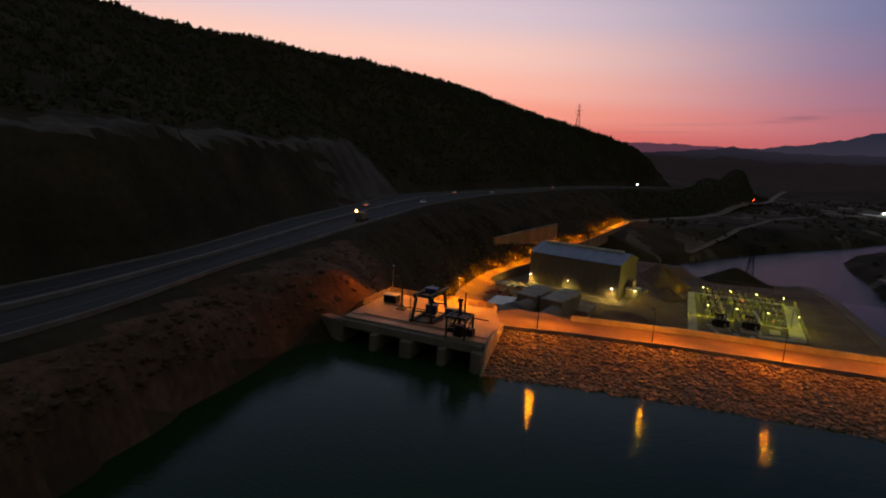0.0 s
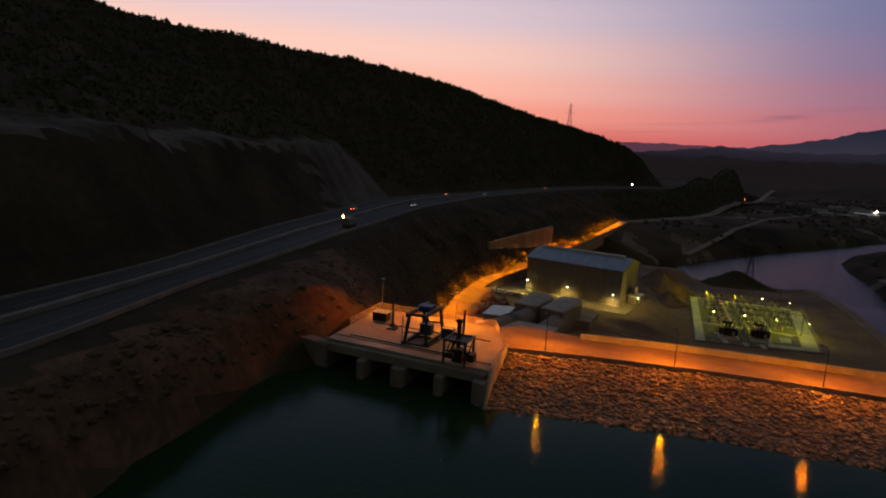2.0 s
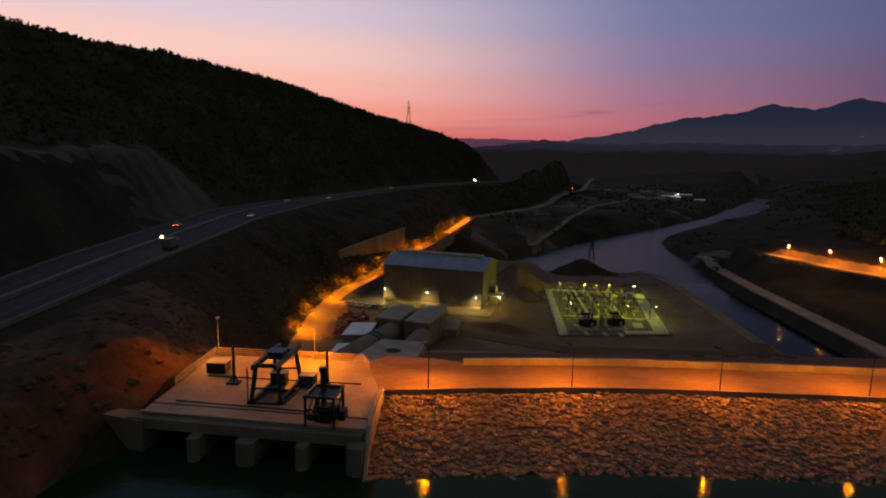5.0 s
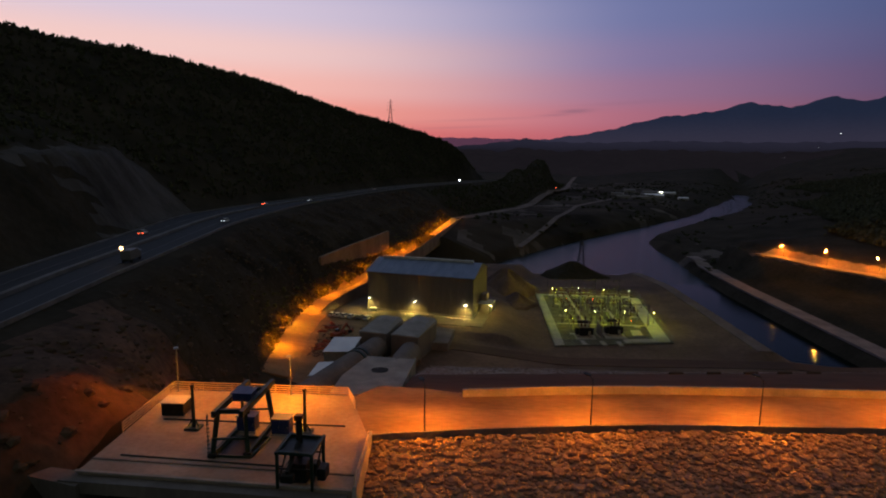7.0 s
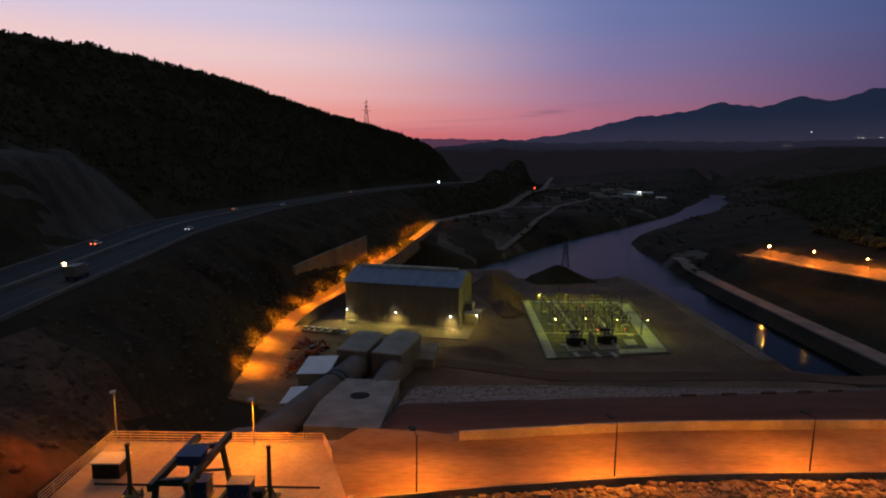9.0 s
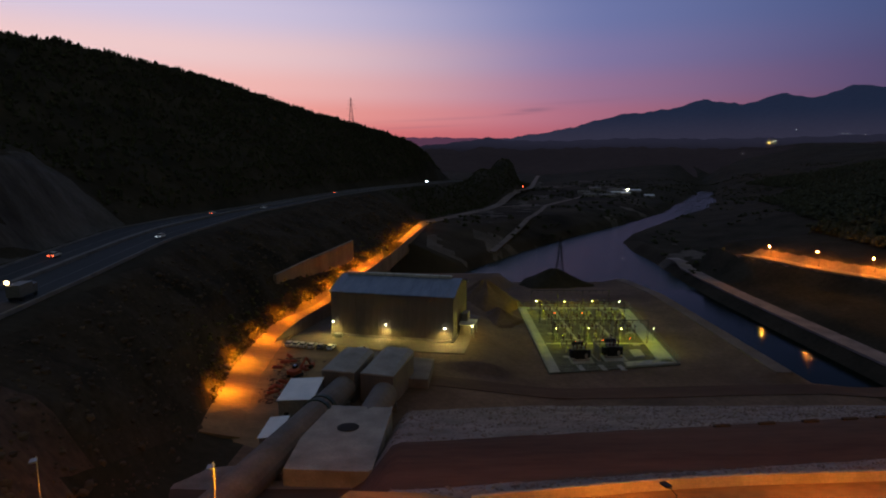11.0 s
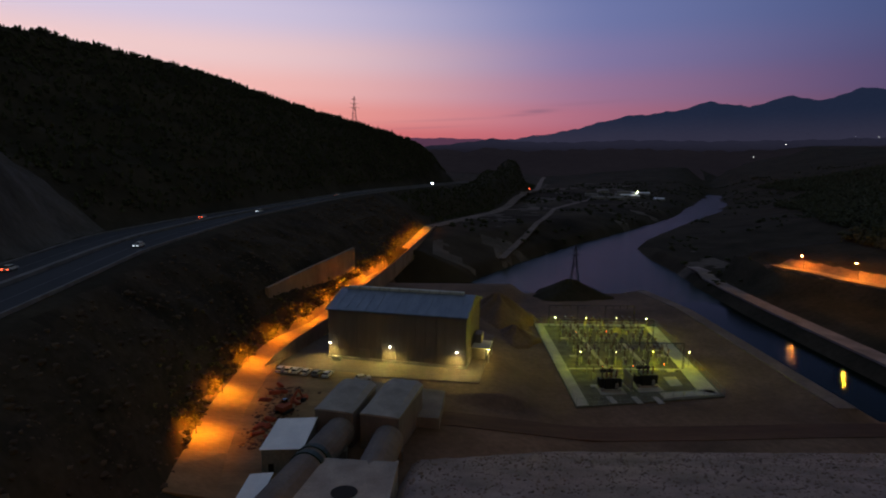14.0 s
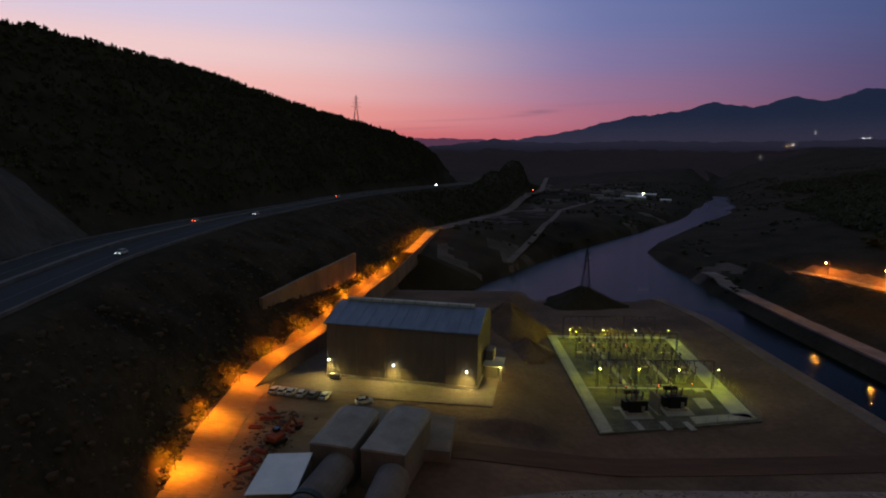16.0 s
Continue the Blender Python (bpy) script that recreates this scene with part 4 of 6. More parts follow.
# gantry crane
crane = thing("gantry_crane", "green steel gantry crane with a blue hoist on the deck", "crane")
feet = [(-21.7, 4.4), (-17.7, 5.0), (-21.3, 12.6), (-17.4, 13.2)]
tops = [(-21.2, 5.2), (-18.1, 5.6), (-21.0, 11.9), (-17.9, 12.4)]
TOP = DECK_Z + 5.3
for f, t in zip(feet, tops):
    part("leg", beam(B(), (*f, DECK_Z), (*t, TOP), 0.42), M_GREEN, crane)
for a, b in ((0, 2), (1, 3)):
    part("girder", beam(B(), (tops[a][0], tops[a][1] - 1.2, TOP + 0.2), (tops[b][0], tops[b][1] + 2.2, TOP + 0.2), 0.5, 0.7), M_GREEN, crane)
for a, b in ((0, 1), (2, 3)):
    part("end_tie", beam(B(), (*tops[a], TOP + 0.1), (*tops[b], TOP + 0.1), 0.4, 0.5), M_GREEN, crane)
    part("cross_brace", beam(B(), (feet[a][0], feet[a][1], DECK_Z + 2.3), (feet[b][0], feet[b][1], DECK_Z + 2.3), 0.22), M_GREEN, crane)
for a, b in ((0, 2), (1, 3)):
    part("sill_beam", beam(B(), (*feet[a], DECK_Z + 0.35), (*feet[b], DECK_Z + 0.35), 0.4, 0.5), M_GREEN, crane)
for f in feet:
    w = part("bogie", box(B(), f[0] - 0.5, f[0] + 0.5, f[1] - 0.3, f[1] + 0.3, DECK_Z + 0.02, DECK_Z + 0.55, 0.06), M_DARK, crane)
tr = part("hoist_house", box(B(), -20.7, -18.4, 8.2, 10.3, TOP + 0.0, TOP + 1.05, 0.08), M_BLUE, crane, "blue painted hoist housing")
part("roof_plate", box(B(), -20.85, -18.25, 8.05, 10.45, TOP + 1.05, TOP + 1.13), M_BLUE, tr)
part("hook_block", box(B(), -19.6, -19.2, 9.6, 10.0, TOP - 2.2, TOP - 1.5, 0.05), M_DARK, crane)
part("rope", rod(B(), (-19.4, 9.8, TOP - 1.5), (-19.4, 9.8, TOP + 0.6), 0.04, n=5), M_DARK, crane)
bm = B()
for k in range(9):
    box(bm, -22.25, -21.9, 4.2, 4.5, DECK_Z + 0.6 + 0.5 * k, DECK_Z + 0.65 + 0.5 * k)
for yy in (4.2, 4.46):
    beam(bm, (-22.1, yy, DECK_Z), (-22.1, yy, TOP), 0.05)
part("ladder", bm, M_GREEN, crane)

# control cabinets
for x, y in ((-20.2, 11.6), (-15.6, 11.2)):
    t = thing("control_cabinet", "blue steel control cabinet on a low plinth", "cabinet", "deck cabinets", at=pose(x, y, DECK_Z))
    part("plinth", box(B(), -1.25, 1.25, -0.95, 0.95, 0, 0.2), M_CONC, t)
    part("body", box(B(), -1.15, 1.15, -0.85, 0.85, 0.2, 2.1, 0.05), M_BLUE, t)
    part("lid", box(B(), -1.25, 1.25, -0.95, 0.95, 2.1, 2.2), M_BLUE, t)
    for sx in (-0.57, 0.57):
        d = part("door", box(B(), sx - 0.52, sx + 0.52, -0.9, -0.85, 0.35, 1.95), M_BLUE, t)
        part("handle", box(B(), sx + 0.35, sx + 0.41, -0.95, -0.9, 1.0, 1.3), M_STEEL, d)

hut = thing("equipment_hut", "low pale equipment hut with a flat roof", "hut", at=pose(-31.9, 15.9, DECK_Z, 0, 0, 2))
part("body", box(B(), -1.5, 1.5, -1.2, 1.2, 0, 1.75, 0.04), M_DARK, hut, "dark louvred sides")
part("roof", box(B(), -1.65, 1.65, -1.35, 1.35, 1.75, 1.9, 0.03), M_LIGHTCONC, hut)
for k in range(5):
    part("louvre", box(B(), -1.2, 1.2, -1.25, -1.2, 0.35 + 0.25 * k, 0.47 + 0.25 * k), M_DARK, hut)

# stop-log hoist posts
for x, y in ((-27.3, 11.4), (-12.7, 11.4)):
    t = thing("jib_post", "dark green steel jib post on a bolted base", "post", "jib posts", at=pose(x, y, DECK_Z))
    part("base", box(B(), -0.95, 0.95, -0.8, 0.8, 0, 0.3, 0.04), M_GREEN, t)
    for sx in (-0.7, 0.7):
        part("stay", beam(B(), (sx, 0, 0.3), (0, 0, 1.5), 0.14), M_GREEN, t)
    part("mast", rod(B(), (0, 0, 0.3), (0, 0, 5.7), 0.24, 0.18), M_GREEN, t)
    part("cap", rod(B(), (0, 0, 5.7), (0, 0, 5.9), 0.25, n=10), M_DARK, t)

# trash rake machine
rake = thing("trash_rake", "dark steel trash rake machine with a tall mast", "machine", at=pose(-10.0, 0.6, DECK_Z, 0, 0, -3))
for sx in (-1.9, 1.9):
    for sy in (-2.0, 2.0):
        part("leg", beam(B(), (sx, sy, 0), (sx, sy, 4.1), 0.28), M_GREEN, rake)
    part("side_girder", beam(B(), (sx, -2.3, 4.1), (sx, 2.3, 4.1), 0.32), M_GREEN, rake)
    part("diagonal", beam(B(), (sx, -2.0, 0.4), (sx, 2.0, 3.9), 0.16), M_DARK, rake)
    part("side_rail", beam(B(), (sx, -2.0, 1.3), (sx, 2.0, 1.3), 0.1), M_DARK, rake)
for sy in (-2.0, 2.0):
    part("cross_girder", beam(B(), (-1.9, sy, 4.1), (1.9, sy, 4.1), 0.32), M_GREEN, rake)
    part("cross_tie", beam(B(), (-1.9, sy, 2.3), (1.9, sy, 2.3), 0.14), M_DARK, rake)
part("platform", box(B(), -2.0, 2.0, -2.1, 2.1, 3.9, 3.98), M_DARK, rake)
part("winch_house", box(B(), -0.9, 0.9, -1.0, 1.0, 0.15, 2.3, 0.06), M_DARK, rake)
part("mast", beam(B(), (-0.3, 0.6, 0.0), (-0.5, 0.9, 6.6), 0.6, 0.5), M_DARK, rake)
part("mast_head", box(B(), -0.95, 0.0, 0.5, 1.3, 6.5, 7.1, 0.06), M_DARK, rake)
part("boom", beam(B(), (-0.3, 0.2, 4.3), (-0.3, -3.3, 2.6), 0.36), M_DARK, rake)
part("grab", box(B(), -1.0, 0.4, -3.7, -2.9, 1.6, 2.5, 0.1), M_DARK, rake)
part("side_crate", box(B(), 2.1, 3.0, -1.0, 0.6, 0.6, 1.9, 0.06), M_DARK, rake)
part("counterweight", box(B(), 0.9, 1.7, 0.6, 1.7, 0.1, 1.6, 0.06), M_GREEN, rake)

lamp_post(-35.3, 23.0, DECK_Z, 6.9, (0.5, -1.0), M_STEEL, "pale street lamp at the deck's railing", "deck lamps", head=G_SOD)
lamp_post(-18.2, 22.9, DECK_Z, 6.3, (0.2, -1.0), M_STEEL, "pale street lamp at the deck's railing", "deck lamps", head=G_SOD)
down_lamp(-34.9, 21.4, DECK_Z + 6.9, 3000, SODIUM, 150, tilt=(0.35, -0.35), blend=0.8)
# extra reddish beam added to light the rock slope; the lamp has one head
down_lamp(-35.5, 21.2, DECK_Z + 6.8, 11000, (1.0, 0.16, 0.0), 58, tilt=(-1.7, -3.0), blend=1.0)
down_lamp(-18.0, 21.45, DECK_Z + 6.35, 8500, SODIUM, 165)

# ---- penstocks, anchor blocks and sheds ----
def tube(bm, a, b, r, n=20):
    return rod(bm, a, b, r, n=n)


for nm, a, b in (("west", (-28.6, 44, 8.0), (-18.6, 103, 3.2)), ("east", (-11.0, 83, 3.0), (-8.6, 100, 3.0))):
    t = thing("penstock", "huge concrete-clad penstock pipe leading to the powerhouse", "pipe", "penstocks")
    part("casing", tube(B(), a, b, 3.1), M_CONCD, t, smooth=False)
    va, vb = Vector(a), Vector(b)
    if nm == "west":
        for f in (0.70, 0.745):
            p, q = va.lerp(vb, f), va.lerp(vb, f + 0.022)
            part("coupling", tube(B(), p, q, 3.35), M_GREEN, t, "green steel coupling band")
    for f in (0.3, 0.55, 0.9):
        p = va.lerp(vb, f)
        if p.z > 0.5:
            part("saddle", box(B(), p.x - 3.3, p.x + 3.3, p.y - 0.8, p.y + 0.8, -1.5, p.z - 1.2), M_CONCD, t)
anchor = thing("anchor_block", "massive sloping concrete anchor block of the penstocks", "concrete block")
bm = B()
pts = [(-21.3, 58, 8.0), (-6.9, 57, 8.0), (-5.7, 86, 6.0), (-21.3, 87.6, 6.0)]
hi = [bm.verts.new(p) for p in pts]
lo = [bm.verts.new((x, y, -2)) for x, y, _ in pts]
bm.faces.new(hi), bm.faces.new(lo[::-1])
for k in range(4):
    j = (k + 1) % 4
    bm.faces.new((lo[k], lo[j], hi[j], hi[k]))
bmesh.ops.recalc_face_normals(bm, faces=bm.faces)
part("block", bm, M_CONC, anchor)
# thin dark disc for the dark patch on the block's top
bm = B()
bmesh.ops.create_cone(bm, cap_ends=True, segments=20, radius1=2.1, radius2=2.1, depth=0.1, matrix=Matrix.Translation((-13.3, 75.2, 6.86)) @ Matrix.Rotation(radians(-4), 4, "X"))
part("dark_disc", bm, M_TYRE, anchor, "dark round disc on the block's sloping top")
part("edge_kerb", beam(B(), (-7.0, 57, 8.1), (-5.8, 86, 6.1), 0.5, 0.4), M_CONC, anchor)
for cx, cy, d, turn in ((-18.4, 110.6, 6.9, -14), (-8.4, 109.6, 8.2, -15)):
    t = thing("valve_house", "tall windowless concrete valve house with a humped roof", "building", "valve houses", at=pose(cx, cy, -0.4, 0, 0, turn))
    w, h = 4.1, 7.4
    for sx in (-1, 1):
        part("side_wall", box(B(), *sorted((sx * w, sx * (w - 0.5))), -d, d, 0, h), M_CONCD, t)
    for sy in (-1, 1):
        part("end_wall", box(B(), -w + 0.5, w - 0.5, *sorted((sy * d, sy * (d - 0.5))), 0, h), M_CONCD, t)
    bm = B()
    rows = []
    for f in np.linspace(0, 1, 9):
        rise = 1.3 * f * f * (3 - 2 * f)
        y = -d - 0.1 + (2 * d + 0.2) * f
        rows.append([bm.verts.new((x * (w + 0.1), y, h + z)) for x, z in ((-1, 0.0), (-1, 0.25 + rise * 0.55), (-0.7, 0.4 + rise), (0.7, 0.4 + rise), (1, 0.25 + rise * 0.55), (1, 0.0))])
    for r, q in zip(rows, rows[1:]):
        for k in range(6):
            j = (k + 1) % 6
            bm.faces.new((r[k], r[j], q[j], q[k]))
    bm.faces.new(rows[0]), bm.faces.new(rows[-1])
    bmesh.ops.recalc_face_normals(bm, faces=bm.faces)
    part("roof", bm, M_CONC, t)
low = thing("transition_block", "low concrete block between valve houses and apron", "concrete block")
for k, (x0, x1, y0, y1, z) in enumerate(((-20.5, -7.5, 115, 131, 3.0), (-8.5, 1.5, 113, 130, 2.2), (-16.5, -10.5, 120, 129, 3.9))):
    part("tier", prism(B(), [(x0, y0), (x1, y0 - 1.5), (x1 + 1.5, y1 - 3), (x0 + 1.5, y1)], -2, z), M_CONCD, low)


def shed(x0, x1, y0, y1, z, base, label):
    t = thing("site_shed", label, "shed", "site sheds")
    bm = B()
    a = bm
    vs = [bm.verts.new(p) for p in ((x0 - 0.3, y0 - 0.3, z - 0.1), (x1 + 0.3, y0 - 0.4, z + 0.25), (x1 + 0.3, y1 + 0.3, z + 0.25), (x0 - 0.3, y1 + 0.3, z - 0.1))]
    ws = [bm.verts.new(v.co - Vector((0, 0, 0.12))) for v in vs]
    bm.faces.new(vs), bm.faces.new(ws[::-1])
    for k in range(4):
        j = (k + 1) % 4
        bm.faces.new((ws[k], ws[j], vs[j], vs[k]))
    bmesh.ops.recalc_face_normals(bm, faces=bm.faces)
    part("roof", bm, M_WHITE, t, "clean white sheet metal roof")
    for wx0, wx1, wy0, wy1 in ((x0, x1, y0, y0 + 0.15), (x0, x1, y1 - 0.15, y1), (x0, x0 + 0.15, y0 + 0.15, y1 - 0.15), (x1 - 0.15, x1, y0 + 0.15, y1 - 0.15)):
        part("wall", box(B(), wx0, wx1, wy0, wy1, base, z - 0.2), M_STEEL, t)
    part("door", box(B(), x0 + 1.2, x0 + 2.2, y0 - 0.06, y0, base, base + 2.1), M_DARK, t)


shed(-31.0, -23.6, 91.2, 103.6, 5.6, 0.5, "large site shed with a white sheet roof")
shed(-30.0, -26.6, 73.8, 82.4, 5.6, 0.5, "narrow site shed with a white sheet roof")

# ---- powerhouse ----
PH = pose(-31.0, 156.7, 0, 0, 0, -12.7)
house = thing("powerhouse", "large grey metal-clad powerhouse hall with a shallow roof", "building", at=PH)
L, D, EAVE, RIDGE = 41.0, 25.0, 15.0, 18.4
part("plinth", box(B(), -0.15, L + 0.15, -0.15, D + 0.15, -0.6, 0.8), M_CONC, house)
part("core", box(B(), 0.3, L - 0.3, 0.3, D - 0.3, 0.8, EAVE - 0.1), M_CLAD, house)


def clad_panel(w, h):
    bm = B()
    box(bm, 0.02, w - 0.02, 0, 0.12, 0, h)
    for k in range(3):
        x = (k + 0.5) * w / 3
        box(bm, x - 0.09, x + 0.09, -0.05, 0, 0, h)
    me = bpy.data.meshes.new("cladding_panel")
    bm.to_mesh(me)
    bm.free()
    me.materials.append(M_CLAD)
    return me


PANEL = clad_panel(L / 14, EAVE - 0.8)
for k in range(14):
    for y, turn in ((0.15, 0), (D - 0.15, 180)):
        ob = new("cladding_panel", PANEL)
        ob.parent = house
        ob.matrix_basis = pose(L / 14 * (k if turn == 0 else k + 1), y, 0.8, 0, 0, turn)
PANEL2 = clad_panel((D - 0.6) / 9, EAVE - 0.8)
for k in range(9):
    for x, turn in ((L - 0.15, 90), (0.15, -90)):
        ob = new("cladding_panel", PANEL2)
        ob.parent = house
        ob.matrix_basis = pose(x, 0.3 + (D - 0.6) / 9 * (k if turn == 90 else k + 1), 0.8, 0, 0, turn)
for x in (0.0, L):
    bm = B()
    vs = [[bm.verts.new((x + dx, y, z)) for y, z in ((0.1, EAVE), (D / 2, RIDGE - 0.12), (D - 0.1, EAVE))] for dx in (-0.15, 0.15)]
    bm.faces.new(vs[0]), bm.faces.new(vs[1])
    for k in range(3):
        j = (k + 1) % 3
        bm.faces.new((vs[0][k], vs[0][j], vs[1][j], vs[1][k]))
    bmesh.ops.recalc_face_normals(bm, faces=bm.faces)
    part("gable", bm, M_CLAD, house)
NS = 14
for side in (0, 1):
    for k in range(NS):
        x0, x1 = -0.5 + (L + 1) / NS * k, -0.5 + (L + 1) / NS * (k + 1)
        bm = B()
        y0, y1 = (-0.6, D / 2) if side == 0 else (D + 0.6, D / 2)
        z0 = EAVE - 0.15
        vs = [[bm.verts.new((x, y, z + dz)) for x, y, z in ((x0, y0, z0), (x1 - 0.03, y0, z0), (x1 - 0.03, y1, RIDGE), (x0, y1, RIDGE))] for dz in (0, 0.12)]
        bm.faces.new(vs[0]), bm.faces.new(vs[1])
        for q in range(4):
            j = (q + 1) % 4
            bm.faces.new((vs[0][q], vs[0][j], vs[1][j], vs[1][q]))
        beam(bm, (x0, y0, z0 + 0.16), (x0, y1, RIDGE + 0.16), 0.12, 0.1)
        bmesh.ops.recalc_face_normals(bm, faces=bm.faces)
        part("roof_sheet", bm, M_ROOF, house)
vent = part("ridge_vent", box(B(), 1.5, L - 3.0, D / 2 - 0.8, D / 2 + 0.8, RIDGE - 0.1, RIDGE + 0.75, 0.08), M_LIGHTCONC, house, "pale ridge ventilator")
for k in range(12):
    x = 2.5 + k * (L - 6.5) / 11
    part("vent_rib", box(B(), x - 0.12, x + 0.12, D / 2 - 0.9, D / 2 + 0.9, RIDGE, RIDGE + 0.8), M_CONC, vent)
for y in (-0.75, D + 0.6):
    part("gutter", box(B(), -0.5, L + 0.5, y, y + 0.18, EAVE - 0.35, EAVE - 0.17), M_ROOF, house)
for x in (9.5, 20.6, 33.0):
    d = part("steel_door", box(B(), x, x + 3.2, -0.04, 0.1, 0.2, 3.6), M_CLAD, house)
    for k in range(4):
        part("door_rib", box(B(), x + 0.05, x + 3.15, -0.08, -0.04, 0.7 + 0.8 * k, 0.78 + 0.8 * k), M_CLAD, d)
for k in range(6):
    part("downpipe", rod(B(), (0.6 + k * (L - 1.2) / 5, -0.12, 0.3), (0.6 + k * (L - 1.2) / 5, -0.12, EAVE - 0.3), 0.09, n=6), M_CLAD, house)
PHM = PH
for x in (0.9, 19.0, 38.4):
    b = part("wall_lamp", box(B(), x - 0.1, x + 0.1, -0.75, 0.1, 5.0, 5.12), M_DARK, house)
    part("lamp_globe", ball(B(), (x, -0.72, 4.85), 0.2, 2), G_WALL, b, "glowing warm wall lamp")
    data = bpy.data.lights.new("wall_and_fill_light", "SPOT")
    data.energy, data.color, data.shadow_soft_size, data.spot_size, data.spot_blend = 3600, WALL_LIGHT, 0.15, radians(172), 0.5
    q = PHM @ Vector((x, -1.0, 4.75))
    w = PHM.to_3x3() @ Vector((0, -0.75, -1))
    new("wall_and_fill_light", data).matrix_world = look(q, q + w)
# side annexe
annex = thing("side_annexe", "small annexe with a pale canopy roof on the powerhouse's side", "building", at=PH @ pose(L + 0.4, 6, 0))
part("body", box(B(), 0, 3.6, 3.2, 10, 0, 3.9, 0.05), M_CLAD, annex)
part("canopy", box(B(), -0.1, 5.2, 1.2, 8.6, 3.95, 4.2, 0.04), M_LIGHTCONC, annex)
for y in (1.6, 8.2):
    part("post", rod(B(), (4.9, y, 0), (4.9, y, 3.95), 0.1), M_STEEL, annex)
part("upper_box", box(B(), 0, 2.2, 5.5, 10, 4.2, 6.8, 0.05), M_CLAD, annex)
part("door", box(B(), 3.6, 3.66, 4.4, 6.4, 0, 2.6), M_DARK, annex)
lampb = part("wall_lamp", box(B(), 3.6, 4.2, 3.4, 3.6, 3.3, 3.4), M_DARK, annex)
part("lamp_globe", ball(B(), (4.2, 3.5, 3.2), 0.16, 2), G_WALL, lampb)
data = bpy.data.lights.new("wall_and_fill_light", "POINT")
data.energy, data.color, data.shadow_soft_size = 800, WALL_LIGHT, 0.25
new("wall_and_fill_light", data).location = PH @ Vector((L + 5.4, 7.0, 3.5))
# fill light added without a fixture, to brighten the ground beside the hall
data = bpy.data.lights.new("wall_and_fill_light", "POINT")
data.energy, data.color, data.shadow_soft_size = 450, WALL_LIGHT, 0.25
new("wall_and_fill_light", data).location = PH @ Vector((L + 6.4, 17.0, 5.0))
tank = thing("oil_tank", "small pale tank box beside the powerhouse wall", "tank", at=PH @ pose(3.2, -1.6, 0.06))
part("body", box(B(), -1.4, 1.4, -0.7, 0.7, 0.15, 1.35, 0.15), M_STEEL, tank)
part("cradle", box(B(), -1.2, 1.2, -0.5, 0.5, 0, 0.2), M_DARK, tank)
bm = B()
prism(bm, [(-41, 193), (-45, 152), (-40.5, 146), (-17, 141.6), (12.0, 137.4), (16.8, 163), (20, 180), (6, 190)], -1.2, 0.06)
tagged(link("apron", bm, M_TRACK), "pale concrete apron round the powerhouse", "pavement", kind="structure")
bm = B()
prism(bm, [(-48, 146), (-40, 146), (-20, 141.9), (-17, 130), (-22, 117), (-24, 104), (-23, 90), (-30, 72), (-38, 74), (-43, 92), (-48, 104), (-51, 128), (-50.5, 146)], -1.5, 0.9)
tagged(link("works_yard", bm, M_DIRT), "dusty unpaved works yard beside the sheds", "ground", kind="structure")

# road wall between access road and apron, and the tall tan retaining wall
def slab_wall(name, pts, thick, mat, label):
    """A standing wall through (x, y, bottom, top) points."""
    bm = B()
    rows = []
    for k, (x, y, lo_, hi_) in enumerate(pts):
        a, b = pts[max(0, k - 1)], pts[min(len(pts) - 1, k + 1)]
        d = Vector((b[0] - a[0], b[1] - a[1])).normalized() * thick / 2
        rows.append([bm.verts.new(p) for p in ((x - d.y, y + d.x, lo_), (x + d.y, y - d.x, lo_), (x + d.y, y - d.x, hi_), (x - d.y, y + d.x, hi_))])
    for r, s in zip(rows, rows[1:]):
        for k in range(4):
            j = (k + 1) % 4
            bm.faces.new((r[k], s[k], s[j], r[j]))
    bm.faces.new(rows[0][::-1]), bm.faces.new(rows[-1])
    bmesh.ops.recalc_face_normals(bm, faces=bm.faces)
    return tagged(link(name, bm, mat), label, "wall", kind="structure")


slab_wall("road_wall", [(-46.8, 144.7, -1, 1.4), (-45.0, 149, -1, 3.2), (-41.8, 161.3, -1, 4.4), (-35.6, 182, -1, 5.2), (-30.5, 205, -1, 6.6), (-29, 224, 0, 7.2), (-20.6, 275, 0, 7.8), (-6, 396, 0, 8), (-1.6, 440, 0, 8)], 0.5, M_TAN, "brown retaining wall beside the lit access road")
slab_wall("retaining_wall", [(-55.5, 180, 6, 15.6), (-48.6, 209, 6, 16.8), (-42, 232, 7, 17.8), (-37.2, 251, 9, 18.5)], 1.2, M_TAN, "tall tan shotcrete retaining wall on the slope")

for y in range(104, 440, 21):
    x = float(TX(y)) + 1.6
    x = min(x, float(ACCESS(y)) - 3.2)
    z = ground_z(x, y)
    lamp_post(x, y, z, 5.0, (1.0, 0), M_DARK, "dark street lamp along the access road", "access road lamps")
    down_lamp(x + 1.45, y, z + 5.1, 11500 if y < 170 else 16500, SODIUM_ROAD, 170, tilt=(-0.2, -0.1), blend=0.9)
lamp_post(-2.0, 438, ground_z(-2.0, 438), 8, (-1, 0), M_DARK, "dark street lamp at the road's bend", "access road lamps", head=G_SOD)
